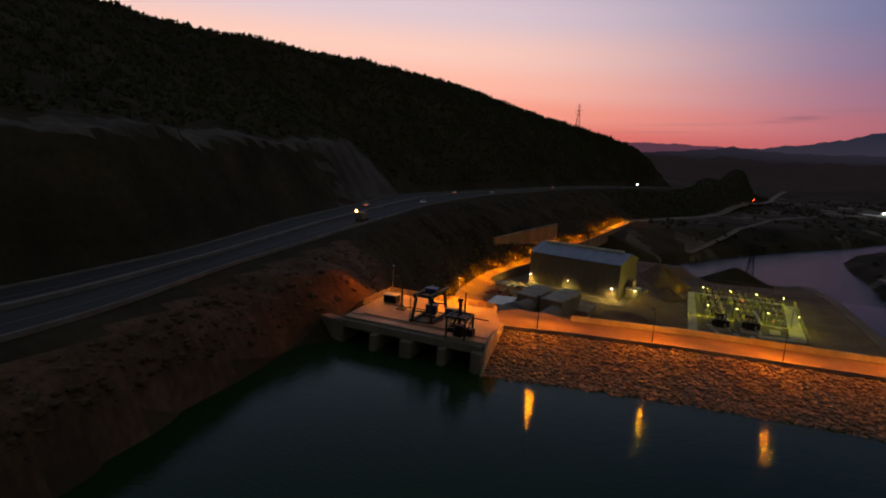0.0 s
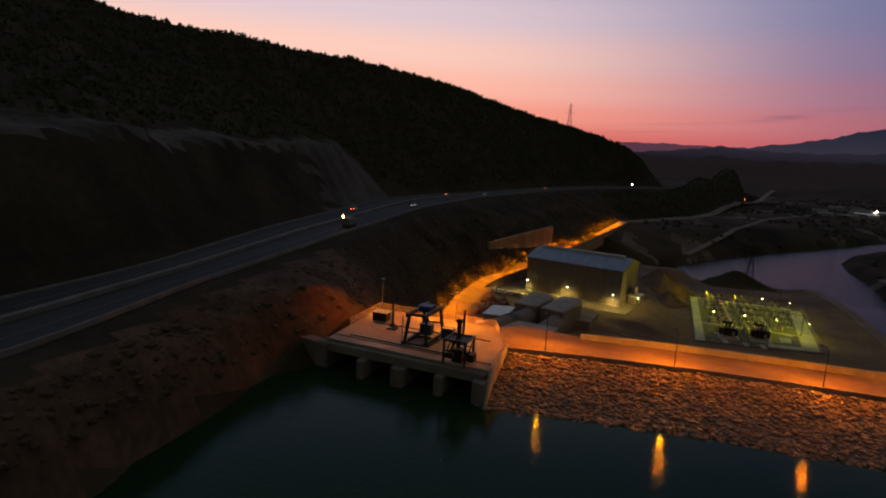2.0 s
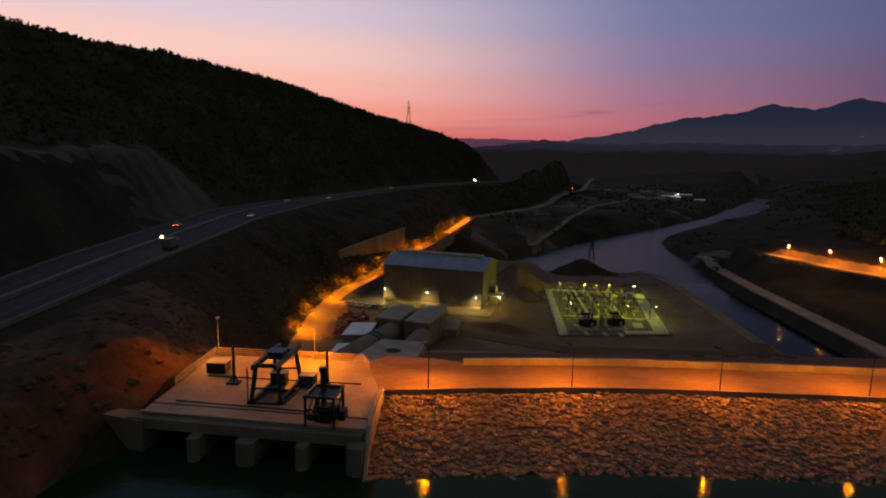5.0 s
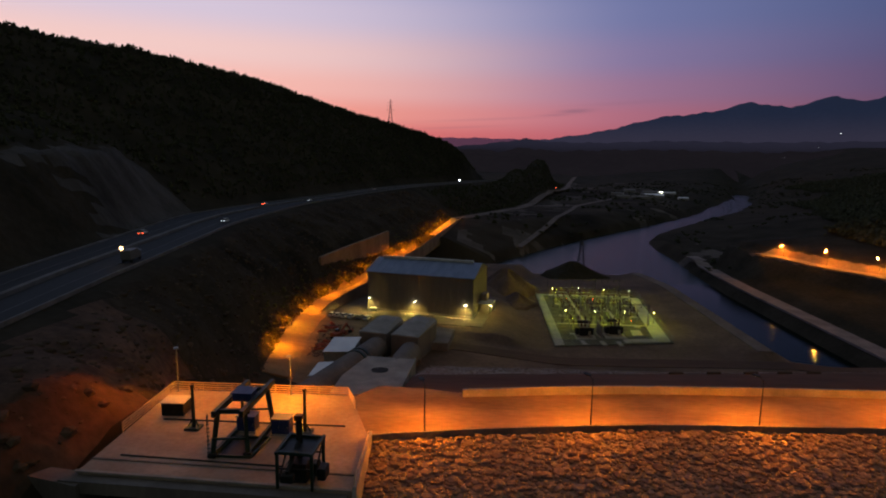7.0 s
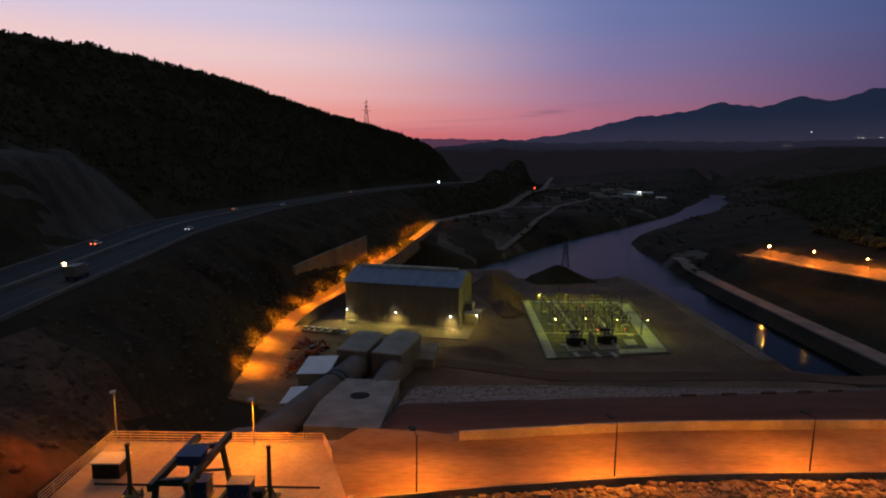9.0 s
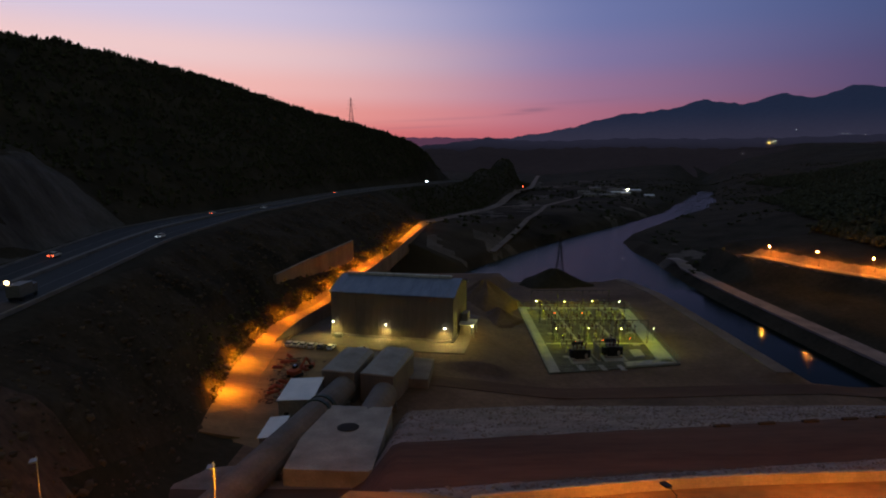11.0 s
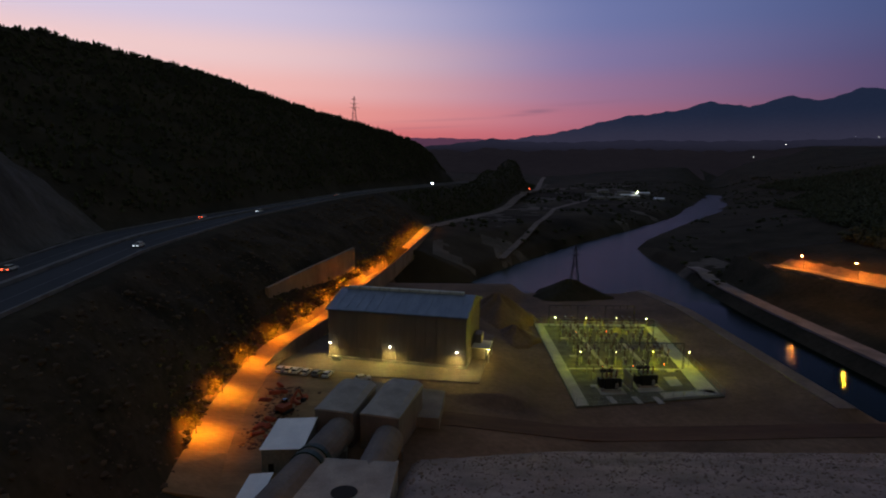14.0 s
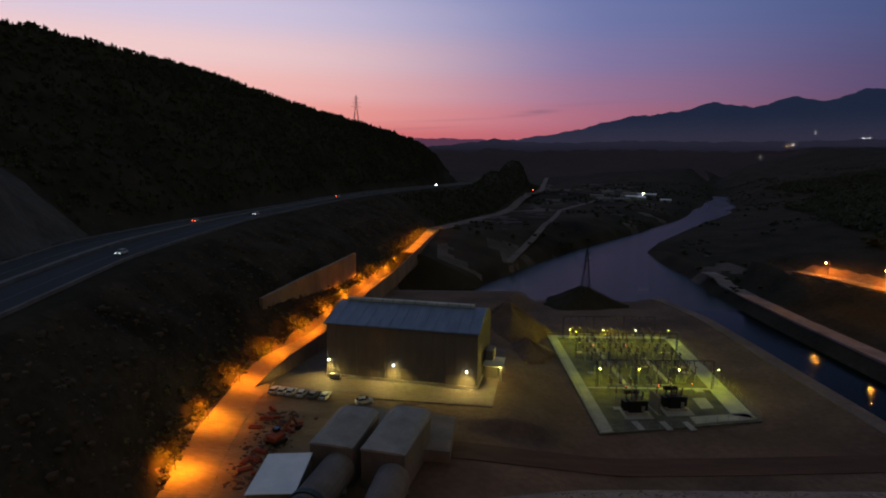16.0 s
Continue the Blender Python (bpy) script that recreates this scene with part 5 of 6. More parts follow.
for x, y, z1 in ((186, 281, 11.6), (194.5, 254, 12.8), (207, 233, 12.8), (222, 205, 12.8), (238, 176, 12.8)):
    z = ground_z(x, y)
    t = lamp_post(x, y, z, z1 - z, (-1.0, 0), M_DARK, "dark street lamp on the far canal road", "canal road lamps")
    part("bulb", ball(B(), (-1.4, 0, z1 - z + 0.05), 0.2, 2), G_BULB, t, "glowing sodium bulb")
    down_lamp(x - 1.45, y, z1 - 0.4, 5500, SODIUM_ROAD, 160, tilt=(0.8, -0.15))


# ---- cars ----
G_DIM = glow("headlight_glass", (0.9, 0.95, 1.0), 3)

def car(m, paint, label, group, lights=False):
    t = thing("car", label, "car", group, at=m)
    bm = B()
    prof = [(-2.1, 0.35), (-2.15, 0.75), (-1.9, 0.95), (-1.15, 1.0), (1.0, 1.0), (2.0, 0.86), (2.15, 0.6), (2.1, 0.35)]
    rows = [[bm.verts.new((x, y * (0.93 if z > 0.9 else 1), z)) for x, z in prof] for y in (-0.85, 0.85)]
    for k in range(len(prof)):
        j = (k + 1) % len(prof)
        bm.faces.new((rows[0][k], rows[0][j], rows[1][j], rows[1][k]))
    bm.faces.new(rows[0]), bm.faces.new(rows[1])
    bmesh.ops.recalc_face_normals(bm, faces=bm.faces)
    part("body", bm, paint, t)
    bm = B()
    cab = [(-1.75, 1.0), (-1.35, 1.45), (0.3, 1.47), (1.05, 1.0)]
    rows = [[bm.verts.new((x, y * (0.8 if z > 1.2 else 0.9), z)) for x, z in cab] for y in (-0.85, 0.85)]
    for k in range(4):
        j = (k + 1) % 4
        bm.faces.new((rows[0][k], rows[0][j], rows[1][j], rows[1][k]))
    bm.faces.new(rows[0]), bm.faces.new(rows[1])
    bmesh.ops.recalc_face_normals(bm, faces=bm.faces)
    part("cabin", bm, paint, t)
    for nm, (xa, za), (xb, zb) in (("windscreen", (1.0, 1.03), (0.36, 1.44)), ("rear_window", (-1.72, 1.04), (-1.4, 1.42))):
        s = 1 if xa > 0 else -1
        bm = B()
        front = [bm.verts.new((x + 0.03 * s, y * w, z + 0.02)) for x, z, w in ((xa, za, 0.72), (xb, zb, 0.62)) for y in (-1, 1)]
        back = [bm.verts.new(v.co - Vector((0.05 * s, 0, 0.05))) for v in front]
        for q in ((0, 1, 3, 2),):
            bm.faces.new([front[i] for i in q]), bm.faces.new([back[i] for i in q[::-1]])
        for i, j in ((0, 1), (1, 3), (3, 2), (2, 0)):
            bm.faces.new((front[i], front[j], back[j], back[i]))
        bmesh.ops.recalc_face_normals(bm, faces=bm.faces)
        part(nm, bm, M_GLASS, t)
    for y in (-1, 1):
        bm = B()
        outer = [bm.verts.new((x, y * w, z)) for x, z, w in ((-1.5, 1.06, 0.77), (-1.25, 1.41, 0.71), (0.22, 1.42, 0.71), (0.75, 1.06, 0.77))]
        inner = [bm.verts.new(v.co - Vector((0, y * 0.06, 0))) for v in outer]
        bm.faces.new(outer), bm.faces.new(inner[::-1])
        for i in range(4):
            j = (i + 1) % 4
            bm.faces.new((outer[i], outer[j], inner[j], inner[i]))
        bmesh.ops.recalc_face_normals(bm, faces=bm.faces)
        part("side_window", bm, M_GLASS, t)
    part("roof", box(B(), -1.3, 0.28, -0.66, 0.66, 1.45, 1.52, 0.02), paint, t)
    for x in (-1.3, 1.35):
        for y in (-0.78, 0.78):
            w = part("wheel", rod(B(), (x, y - 0.1, 0.32), (x, y + 0.1, 0.32), 0.32, n=12), M_TYRE, t)
            part("rim", rod(B(), (x, y - 0.12, 0.32), (x, y + 0.12, 0.32), 0.17, n=8), M_STEEL, w)
    for y in (-0.6, 0.6):
        part("headlight", box(B(), 2.05, 2.14, y - 0.18, y + 0.18, 0.6, 0.75), G_DIM if lights else M_STEEL, t)
        part("tail_light", box(B(), -2.17, -2.1, y - 0.18, y + 0.18, 0.65, 0.82), G_RED if lights else M_BRICKRED, t)
    return t


CARS = [(-41.2, 142.8, M_CARW), (-39.0, 142.3, M_CARW), (-36.8, 141.8, M_CARW), (-34.0, 141.0, M_CARW), (-31.0, 140.2, M_CARG), (-28.1, 139.5, M_CARW), (-18.4, 136.8, M_CARW)]
for k, (x, y, c) in enumerate(CARS):
    z = 0.9 if k < 6 else 0.9
    car(pose(x, y, z, 0, 0, 78 if k < 6 else 20), c, ("white" if c is M_CARW else "dark grey") + " hatchback parked in the works yard", "parked cars")
for y, f, turn in ((166, 0.80, 0), (128, 0.24, 0), (250, 0.3, 0), (282, 0.7, 0), (420, 0.35, 0)):
    x = float(HL(y) + f * (HR(y) - HL(y)))
    d = math.degrees(math.atan2(8, float(HR(y + 8) - HR(y)))) + (180 if f > 0.5 else 0)
    car(pose(x, y, float(HZ(y)) + 0.1, 0, 0, d), M_CARW, "pale car on the highway with its lights on", "highway cars", True)
truck = thing("work_truck", "pale box truck on the highway with a warning beacon", "truck", at=pose(-76.5, 81, float(HZ(81)) + 0.1, 0, 0, 98))
part("box_body", box(B(), -3.4, 1.6, -1.2, 1.2, 0.9, 3.2, 0.05), M_CARG, truck)
cabp = part("cab", box(B(), 1.75, 3.4, -1.1, 1.1, 0.6, 2.6, 0.15), M_CARG, truck)
part("windscreen", box(B(), 3.38, 3.44, -0.95, 0.95, 1.6, 2.4), M_GLASS, cabp)
part("chassis", box(B(), -3.4, 3.3, -0.5, 0.5, 0.55, 0.9), M_DARK, truck)
for x in (-2.3, 2.5):
    for y in (-1.0, 1.0):
        part("wheel", rod(B(), (x, y - 0.14, 0.48), (x, y + 0.14, 0.48), 0.48, n=12), M_TYRE, truck)
part("beacon", ball(B(), (-3.2, 0.9, 3.75), 0.42, 2), glow("amber_beacon", (1.0, 0.55, 0.2), 14), truck, "glowing amber beacon")
part("beacon_post", rod(B(), (-3.2, 0.9, 3.1), (-3.2, 0.9, 3.6), 0.06), M_DARK, truck)
excav = thing("excavator", "orange excavator standing in the works yard", "excavator", at=pose(-33.5, 117, 0.9, 0, 0, 60))
for y in (-1.1, 1.1):
    part("crawler", box(B(), -1.8, 1.8, y - 0.3, y + 0.3, 0, 0.8, 0.2), M_DARK, excav)
part("house", box(B(), -1.9, 1.2, -1.2, 1.2, 0.9, 2.0, 0.1), M_BRICKRED, excav)
part("cab", box(B(), 0.1, 1.3, 0.2, 1.2, 1.2, 2.8, 0.1), M_GLASS, excav)
part("boom", beam(B(), (1.0, -0.2, 1.4), (4.2, -0.2, 4.0), 0.4), M_BRICKRED, excav)
part("stick", beam(B(), (4.2, -0.2, 4.0), (5.8, -0.2, 1.4), 0.3), M_BRICKRED, excav)
part("bucket", box(B(), 5.3, 6.3, -0.7, 0.3, 0.5, 1.4, 0.1), M_DARK, excav)
rng = np.random.default_rng(21)
for k in range(16):
    x, y = rng.uniform(-40, -30), rng.uniform(104, 134)
    t = thing("timber_stack", "reddish stack of formwork boards lying on the dirt", "timber stack", "formwork stacks", at=pose(x, y, 0.9, 0, 0, rng.uniform(0, 180)))
    for j in range(4):
        part("board", box(B(), -1.4, 1.4, -0.6 + 0.3 * j, -0.36 + 0.3 * j, 0, rng.uniform(0.2, 0.6)), M_BRICKRED, t)
spots = []
for k in range(420):
    x, y = rng.normal(-35.5, 2.6), rng.uniform(100, 132)
    h = rng.choice([0.15, 0.28, 0.5], p=[0.5, 0.35, 0.15])
    spots.append((x, y, 0.92, h * 1.7, h, h * 0.7, rng.uniform(0, 6.28), rng.integers(10)))
scatter_mesh("rubble", spots, M_BERM, ICO, "reddish rubble and scrap strewn over the works yard", "rubble")

# ---- switchyard ----
slab = prism(B(), [(36.6, 132.6), (78.6, 140.3), (85.2, 209.8), (38, 210)], YARD_Z - 1.2, YARD_Z + 0.35)
tagged(link("switchyard_base", slab, M_YARD), "gravel switchyard platform", "pavement", kind="structure")
SZ = YARD_Z + 0.35


def strip(pts, h=0.12, label="pale concrete strip across the switchyard"):
    return tagged(link("yard_path", prism(B(), pts, SZ - 0.1, SZ + h), M_YARDPATH), label, "path", kind="structure")


strip([(36.9, 133.2), (40.2, 133.8), (41.4, 209.4), (38.2, 209.6)])
strip([(41.4, 206.8), (80.0, 206.6), (81.5, 209.3), (41.4, 209.4)])
strip([(72.6, 143.6), (77.9, 141.4), (84.3, 206.6), (80.0, 206.6)])
strip([(61.5, 138.4), (77.9, 141.4), (76.5, 144.6), (61.5, 142.2)])
strip([(66.5, 147), (70.2, 147.6), (70.8, 154.2), (67, 153.8)])
strip([(41, 160.0), (76.5, 159.8), (76.6, 160.9), (41, 161.0)])
strip([(51.6, 161.0), (52.8, 161.0), (52.8, 206.8), (51.6, 206.8)])
strip([(64.6, 161.0), (65.8, 161.0), (65.8, 186), (64.6, 186)])
for x in (46.5, 53.2, 58.8):
    strip([(x, 134.8), (x + 1.6, 135.1), (x + 1.2, 139.6), (x - 0.4, 139.3)])
for x, y in ((44.6, 190), (43.7, 171), (72.5, 172), (73.5, 190), (70, 158), (44, 146)):
    strip([(x, y), (x + 2.4, y), (x + 2.4, y + 1.8), (x, y + 1.8)], 0.15)
strip([(45.2, 140.4), (52.4, 141.0), (52.4, 147.5), (45.2, 147)], 0.1)
strip([(56.0, 142.4), (63.4, 143.2), (63.4, 150), (56.0, 149.4)], 0.1)


def transformer(x, y):
    t = thing("power_transformer", "bulky dark power transformer with cooling fins", "transformer", "transformers", at=pose(x, y, SZ + 0.05, 0, 0, 4))
    part("skid", box(B(), -2.7, 2.7, -1.7, 1.7, 0, 0.5), M_CONC, t)
    part("tank", box(B(), -1.9, 1.9, -1.5, 1.5, 0.5, 3.5, 0.15), M_DARK, t)
    part("cover", box(B(), -2.05, 2.05, -1.65, 1.65, 3.5, 3.62), M_DARK, t)
    for k in range(5):
        part("tank_rib", box(B(), -1.6 + 0.8 * k, -1.48 + 0.8 * k, -1.62, -1.5, 0.6, 3.4), M_DARK, t)
    for s in (-1, 1):
        bank = part("radiator", box(B(), *sorted((s * 2.05, s * 3.1)), -0.9, 1.4, 3.05, 3.2), M_DARK, t)
        part("header_pipe", rod(B(), (s * 1.9, 0.2, 3.12), (s * 2.2, 0.2, 3.12), 0.14), M_DARK, t)
        for k in range(9):
            part("cooling_fin", box(B(), *sorted((s * 2.1, s * 3.05)), -0.85 + 0.26 * k, -0.77 + 0.26 * k, 0.8, 3.1), M_DARK, bank)
    part("conservator", rod(B(), (-2.4, 1.2, 5.0), (1.2, 1.2, 5.0), 0.55, n=14), M_DARK, t)
    for k in range(2):
        part("bracket", beam(B(), (-1.8 + 2.4 * k, 1.2, 3.6), (-1.8 + 2.4 * k, 1.2, 4.6), 0.18), M_DARK, t)
    for k in range(3):
        b = part("bushing", rod(B(), (-1.2 + 1.3 * k, -0.6, 3.6), (-1.35 + 1.45 * k, -1.0, 6.0), 0.2, 0.1), M_PORC, t)
        for q in range(6):
            c = Vector((-1.2 + 1.3 * k, -0.6, 3.6)).lerp(Vector((-1.35 + 1.45 * k, -1.0, 6.0)), 0.12 + 0.14 * q)
            part("shed_ring", rod(B(), c, c + Vector((0, -0.01, 0.07)), 0.32 - 0.02 * q, 0.2, n=10), M_PORC, b)
        part("terminal", ball(B(), (-1.35 + 1.45 * k, -1.0, 6.1), 0.14), M_STEEL, b)
    for k in range(3):
        part("low_bushing", rod(B(), (-0.7 + 0.7 * k, 0.7, 3.6), (-0.7 + 0.7 * k, 0.75, 4.5), 0.12, 0.08), M_PORC, t)
    part("control_box", box(B(), 1.0, 1.8, -1.95, -1.62, 0.9, 2.3, 0.04), M_STEEL, t)


firewall = thing("fire_wall", "pale concrete fire wall between the transformers", "wall", at=pose(54.2, 146.2, SZ, 0, 0, 4))
part("panel", box(B(), -0.18, 0.18, -2.9, 2.9, 0, 4.4), M_CONCD, firewall)
part("coping", box(B(), -0.26, 0.26, -3.0, 3.0, 4.4, 4.53, 0.03), M_CONCD, firewall)
part("footing", box(B(), -0.5, 0.5, -3.1, 3.1, -0.1, 0.18), M_CONC, firewall)
transformer(48.6, 144.6)
transformer(59.6, 147.4)


def post_insulator(bm, x, y, z0, z1, r=0.13):
    n = max(3, int((z1 - z0) / 0.28))
    rod(bm, (x, y, z0), (x, y, z1), r * 0.6, n=6)
    for k in range(n):
        z = z0 + (k + 0.5) * (z1 - z0) / n
        rod(bm, (x, y, z - 0.03), (x, y, z + 0.05), r * 1.35, r * 0.7, n=6)


def bay_gear(kind):
    """One three-phase set of outdoor gear, about its own origin."""
    label = {"disconnector": "steel-framed disconnector with brown post insulators", "breaker": "three-pole circuit breaker on steel pedestals", "transformer_ct": "row of slim current transformers on pedestals"}[kind]
    t = thing(kind if kind != "transformer_ct" else "instrument_transformer", label, "switchgear", kind + " sets", at=pose(0, 0, -200))
    if kind == "disconnector":
        for x in (-3.2, 3.2):
            part("column", beam(B(), (x, 0, 0), (x, 0, 2.6), 0.2), M_STEEL, t)
        part("beam", beam(B(), (-3.6, 0, 2.65), (3.6, 0, 2.65), 0.25, 0.2), M_STEEL, t)
    for x in (-2.6, 0, 2.6):
        if kind != "disconnector":
            part("pedestal", beam(B(), (x, 0, 0), (x, 0, 2.2), 0.24), M_STEEL, t)
        for dy in ((-0.7, 0.7) if kind == "disconnector" else (0,)):
            bm = B()
            post_insulator(bm, x, dy, 2.3 if kind != "disconnector" else 2.75, 4.6 if kind != "transformer_ct" else 4.2, 0.16)
            part("insulator", bm, M_PORC, t)
            part("terminal", ball(B(), (x, dy, 4.7 if kind != "transformer_ct" else 4.35), 0.18 if kind != "transformer_ct" else 0.3), M_STEEL, t)
        if kind == "disconnector":
            part("blade", beam(B(), (x, -0.9, 4.75), (x, 0.9, 4.75), 0.08), M_STEEL, t)
        if kind == "breaker":
            part("interrupter", rod(B(), (x, -0.9, 4.75), (x, 0.9, 4.75), 0.16, n=8), M_PORC, t)
    if kind == "breaker":
        part("drive_box", box(B(), -0.5, 0.5, 0.15, 0.7, 0.8, 1.9, 0.04), M_STEEL, t)
    return t


for kind, rows_ in (("disconnector", (156.5, 170.5, 183, 193.5, 203.5)), ("breaker", (165.5, 176.5, 198.5)), ("transformer_ct", (151.5, 188.5))):
    src = bay_gear(kind)
    first = True
    for y in rows_:
        for x in (48.5, 59.2, 70.2):
            if y > 190 and x > 65 and kind == "breaker" or (y < 158 and x > 65):
                continue
            m = pose(x + (0.15 if y > 180 else 0), y, SZ)
            if first:
                src.matrix_basis = m
                first = False
            else:
                copy_thing(src, m)
# portal gantries and busbars
for y in (160.5, 186.0, 206.0):
    t = thing("portal_gantry", "slim galvanised lattice portal carrying the overhead lines", "gantry", "yard portals")
    xs_ = (43.2, 54.0, 64.6, 75.5)
    for x in xs_:
        for dx in (-0.25, 0.25):
            part("leg", beam(B(), (x + dx, y, SZ), (x + dx * 0.6, y, SZ + 8.2), 0.08), M_DARK, t)
        bm = B()
        for k in range(8):
            beam(bm, (x - 0.25, y, SZ + k), (x + 0.25, y, SZ + k + 0.9), 0.05)
        part("lacing", bm, M_DARK, t)
    part("crossbeam", beam(B(), (xs_[0], y, SZ + 8.2), (xs_[-1], y, SZ + 8.2), 0.16, 0.16), M_DARK, t)
    for x in np.arange(45.8, 74, 2.7):
        bm = B()
        post_insulator(bm, x, y, SZ + 7.1, SZ + 8.1, 0.12)
        part("string_insulator", bm, M_PORC, t)
lines = thing("busbar_line", "thin overhead conductors strung over the switchyard", "cable")
for x in np.arange(45.8, 74, 2.7):
    for ya, yb in ((160.5, 186), (186, 206)):
        bm = B()
        rings = []
        for k in range(7):
            f = k / 6
            y, z = ya + (yb - ya) * f, SZ + 7.1 - 0.9 * 4 * f * (1 - f)
            rings.append([bm.verts.new((x + a, y, z + c)) for a, c in ((-0.03, 0), (0, 0.03), (0.03, 0), (0, -0.03))])
        for r, q in zip(rings, rings[1:]):
            for k in range(4):
                bm.faces.new((r[k], r[(k + 1) % 4], q[(k + 1) % 4], q[k]))
        part("conductor", bm, M_DARK, lines)


def yard_lamp(x, y):
    t = thing("yard_lamp", "slim switchyard lamp post with a glowing greenish head", "lamp post", "switchyard lamps", at=pose(x, y, SZ))
    part("pole", rod(B(), (0, 0, 0), (0, 0, 4.7), 0.08, 0.06), M_STEEL, t)
    h = part("head", box(B(), -0.28, 0.28, -0.5, 0.22, 4.72, 4.86, 0.03), M_STEEL, t)
    part("lens", ball(B(), (0, -0.18, 4.62), 0.18, 2), G_YARD, h, "glowing lamp glass")
    data = bpy.data.lights.new("yard_luminaire", "POINT")
    data.energy, data.color, data.shadow_soft_size = 1350, YARD_LIGHT, 0.3
    new("yard_luminaire", data).location = (x, y - 0.7, SZ + 4.4)


for x in (44.7, 56.3, 67.6, 78.9):
    yard_lamp(x, 202)
for x in (44.8, 55.9, 67.2, 78.4):
    yard_lamp(x, 163.4)
for x, y in ((49.5, 155.0), (58.8, 156), (68.5, 157.5), (49.7, 190.4), (60.6, 190.6)):
    t = thing("signal_lamp", "small red signal lamp on a stub post", "lamp", "red signals", at=pose(x, y, SZ))
    part("post", rod(B(), (0, 0, 0), (0, 0, 2.6), 0.05, n=6), M_STEEL, t)
    part("bulb", ball(B(), (0, 0, 2.7), 0.13, 1), G_RED, t)
# yard fence
def mesh_fence(pts, z, h, label):
    t = thing("mesh_fence", label, "fence", "yard fences")
    for a, b in zip(pts, pts[1:]):
        d = math.dist(a, b)
        n = max(1, round(d / 3.0))
        for k in range(n):
            x, y = (a[i] + (b[i] - a[i]) * k / n for i in (0, 1))
            part("post", rod(B(), (x, y, z - 0.4), (x, y, z + h), 0.05, n=5), M_STEEL, t)
        for hh in (0.15, h * 0.5, h):
            part("wire", rod(B(), (*a, z + hh), (*b, z + hh), 0.022, n=4), M_STEEL, t)


mesh_fence([(36.7, 132.8), (78.4, 140.4), (85.0, 209.6), (38.1, 209.8), (36.7, 132.8)], SZ, 2.1, "thin mesh fence round the switchyard")


# ---- masts ----
def pylon(x, y, z, h, w, label):
    t = thing("lattice_pylon", label, "pylon", at=pose(x, y, z))
    lev = [0, 0.25, 0.48, 0.66, 0.82, 1.0]
    wid = [w, w * 0.72, w * 0.48, w * 0.3, w * 0.22, w * 0.05]
    cor = lambda k, s: (s[0] * wid[k] / 2, s[1] * wid[k] / 2, lev[k] * h)
    sq = [(-1, -1), (1, -1), (1, 1), (-1, 1)]
    for s in sq:
        bm = B()
        for k in range(5):
            beam(bm, cor(k, s), cor(k + 1, s), 0.22)
        part("leg", bm, M_DARK, t)
    for a in range(4):
        bm = B()
        for k in range(5):
            p, q = sq[a], sq[(a + 1) % 4]
            beam(bm, cor(k, p), cor(k + 1, q), 0.12)
            beam(bm, cor(k, q), cor(k + 1, p), 0.12)
            beam(bm, cor(k, p), cor(k, q), 0.12)
        part("lacing", bm, M_DARK, t)
    for f, r in ((0.66, 0.26), (0.78, 0.21), (0.9, 0.16)):
        part("cross_arm", beam(B(), (-r * h * 0.55, 0, f * h), (r * h * 0.55, 0, f * h), 0.28), M_DARK, t)


pylon(-93, 650, ground_z(-93, 650) - 1, 36, 7, "tall dark lattice pylon on the ridge")
pylon(77.5, 312, ground_z(77.5, 312), 27, 6, "dark lattice pylon on the river bank")

# ---- distant lights, camp and houses ----
def far_lamp(x, y, z, h, mat, r, label):
    t = thing("street_lamp", label, "street lamp", "distant lamps", at=pose(x, y, z))
    part("pole", rod(B(), (0, 0, -0.5), (0, 0, h), 0.12, n=6), M_DARK, t)
    part("lens", ball(B(), (0, 0, h + 0.2), r, 1), mat, t)


far_lamp(-4.2, 452.5, ground_z(-4.2, 452.5), 38.9 - ground_z(-4.2, 452.5), G_COOL, 0.55, "bright white lamp at the highway's edge")
for x, y, m, r in ((152, 975, G_RED, 0.8), (330, 960, G_WALL, 0.8), (318, 930, G_WALL, 0.6)):
    far_lamp(x, y, ground_z(x, y), 9, m, r, "lone lamp in the dark valley")
for dx, dy, dz, m in ((0.474, 0.881, 0.010, G_WALL), (0.509, 0.860, 0.027, G_WALL), (0.578, 0.815, 0.037, G_COOL), (0.584, 0.812, 0.037, G_WALL), (0.531, 0.846, 0.045, G_WALL), (0.503, 0.864, 0.025, G_SOD), (0.60, 0.80, 0.036, G_WALL)):
    d = 1500
    far_lamp(dx * d, dy * d, 58 + dz * d - 12, 12, m, 0.42, "village lamp on the far hillside")
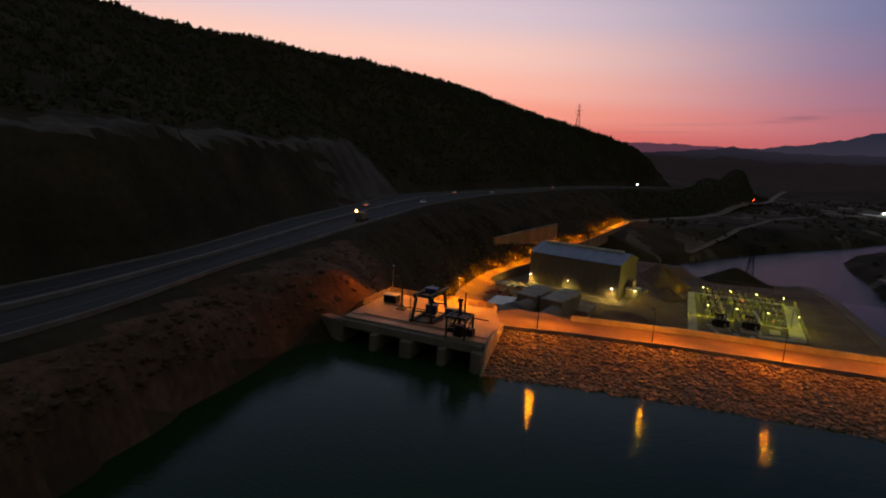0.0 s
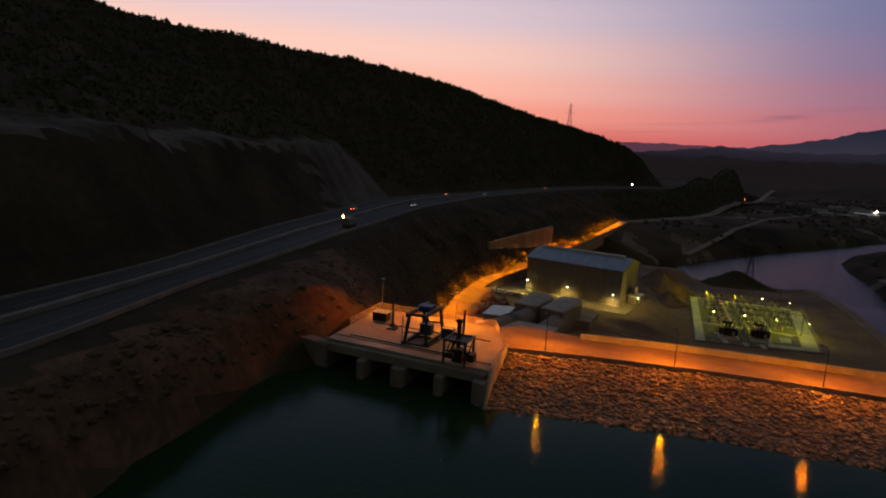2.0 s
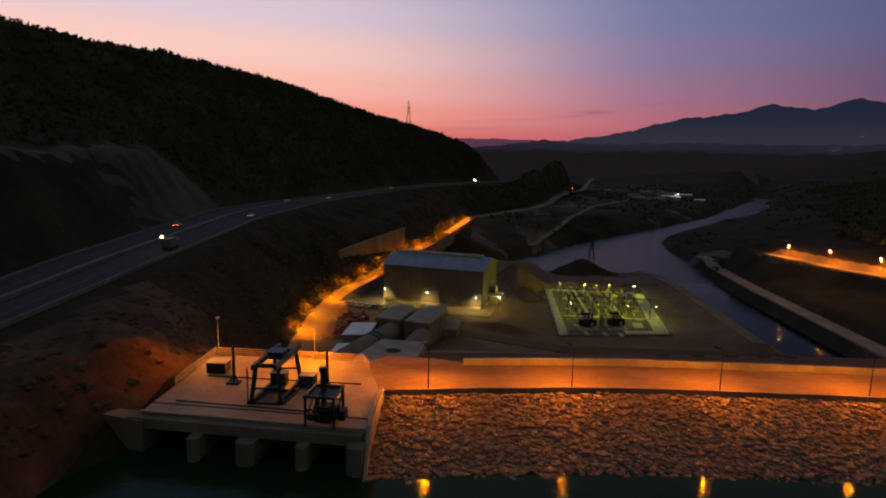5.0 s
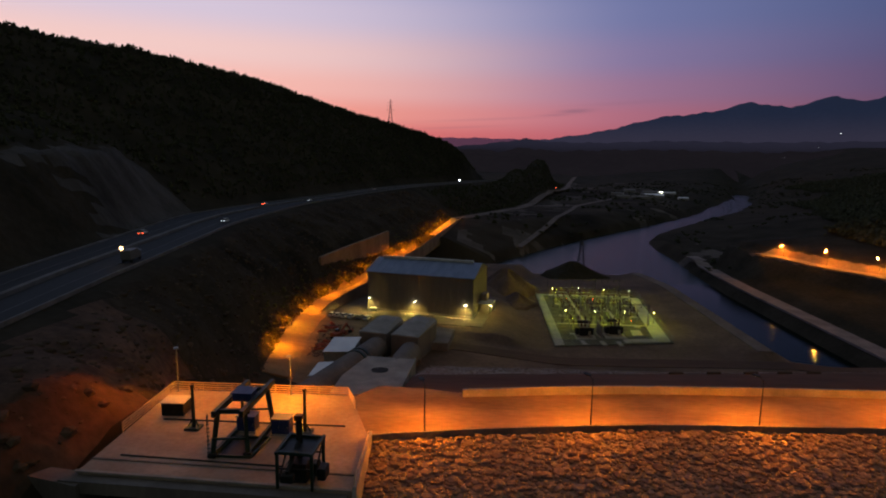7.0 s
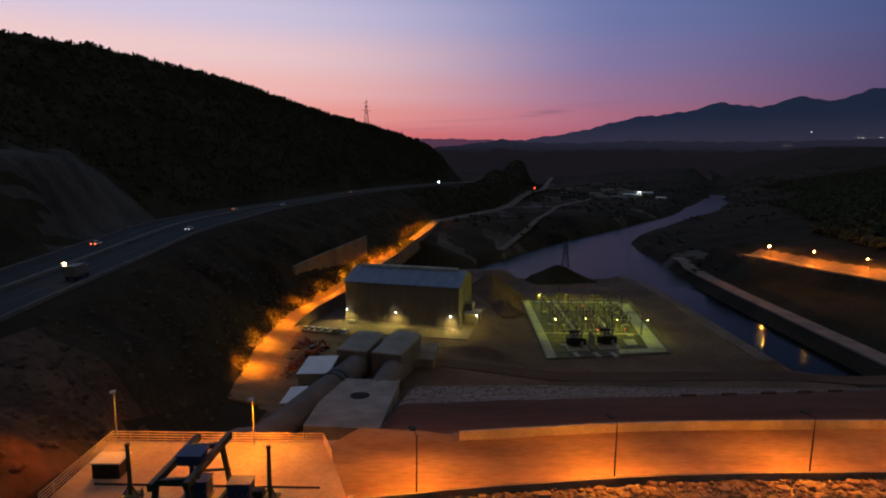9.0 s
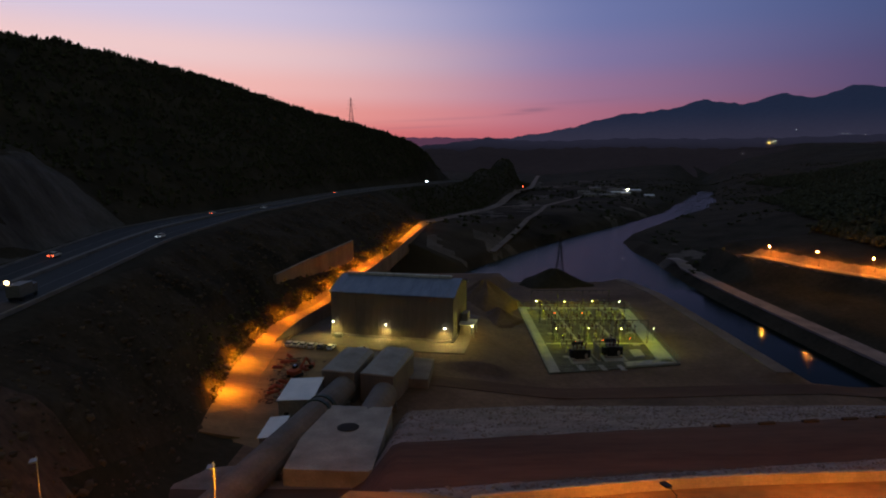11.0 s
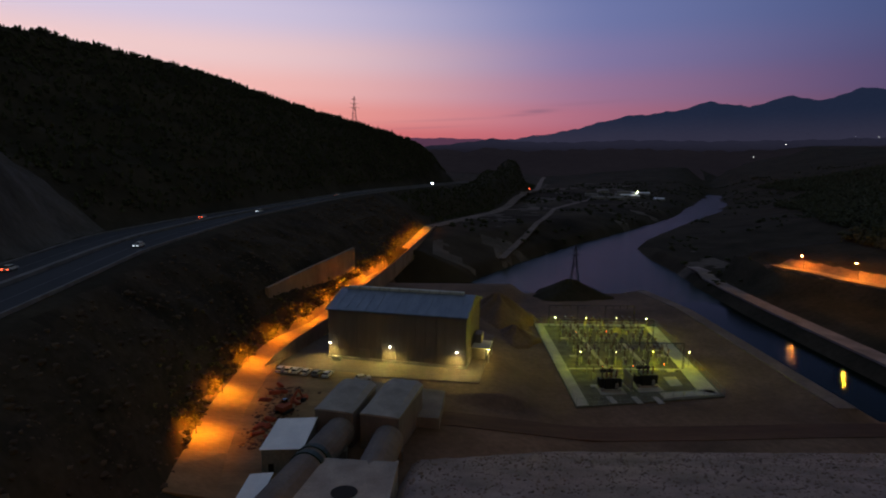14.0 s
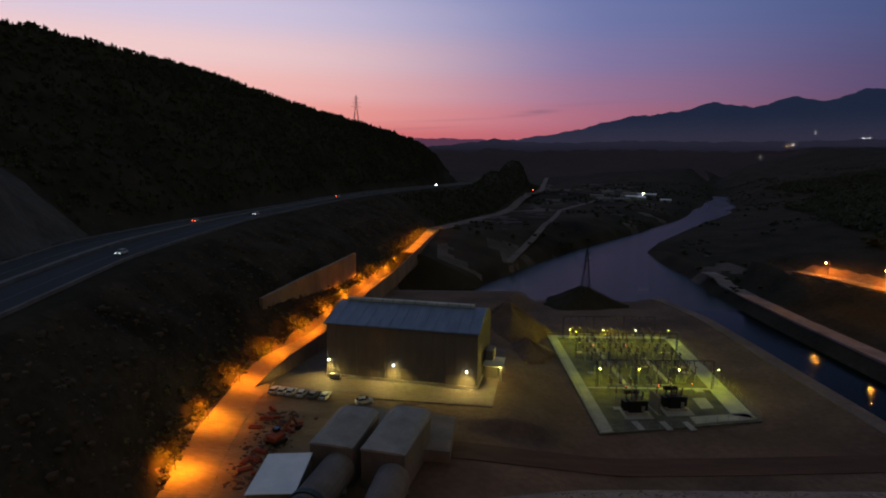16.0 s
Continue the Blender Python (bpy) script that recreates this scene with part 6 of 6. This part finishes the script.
rng = np.random.default_rng(8)
for k in range(12):
    x, y = rng.uniform(250, 420), rng.uniform(880, 1080)
    z = ground_z(x, y)
    if z < -7:
        continue
    w, d, h = rng.uniform(6, 16), rng.uniform(5, 9), rng.uniform(3, 5)
    t = thing("camp_building", "low pale camp building with a shallow roof", "building", "camp buildings", at=pose(x, y, z - 0.3, 0, 0, rng.uniform(-25, 25)))
    part("wall", box(B(), -w, w, -d, d, 0, h), M_CONC, t)
    bm = B()
    vs = [[bm.verts.new((xx, yy, zz)) for yy, zz in ((-d - 0.4, h), (0, h + 1.6), (d + 0.4, h))] for xx in (-w - 0.4, w + 0.4)]
    bm.faces.new(vs[0]), bm.faces.new(vs[1])
    for q in range(3):
        j = (q + 1) % 3
        bm.faces.new((vs[0][q], vs[0][j], vs[1][j], vs[1][q]))
    bmesh.ops.recalc_face_normals(bm, faces=bm.faces)
    part("roof", bm, M_WHITE if k % 2 else M_CLAD, t)
    for q in range(3):
        part("window", box(B(), -w * 0.7 + q * w * 0.6, -w * 0.7 + q * w * 0.6 + 1.4, -d - 0.06, -d, 1.0, 2.2), M_GLASS, t)

# ---- dark blocks standing in for dark gaps on the berm's edge ----
for x in (51.5, 59.6, 67.6, 75.0, 81.4):
    c, p = dam_profile(x)
    o, z = p[10]
    t = thing("concrete_barrier", "low dark block standing in for a dark gap on the berm's edge", "barrier", "berm barriers", at=pose(x, c + o - 0.8, z + 0.05, 0, 0, 6))
    part("block", box(B(), -1.5, 1.5, -0.3, 0.3, -0.15, 0.5, 0.1), M_BUSH, t)

# ---- single stones of the riprap ----
bed = bpy.data.objects["dam_upstream_bed"]
STONES = []
for k, (v, f) in enumerate(ICO):
    me = bpy.data.meshes.new("stone")
    me.from_pydata(v.tolist(), [], f.tolist())
    me.materials.append(M_STONE1)
    STONES.append(me)
for x, y, z, sx, sy, sz, a, k in singles:
    ob = new("stone", STONES[int(k)])
    ob.parent = bed
    ob.matrix_basis = Matrix.LocRotScale((x, y, z), Euler((0, 0, a)), (sx, sy, sz))
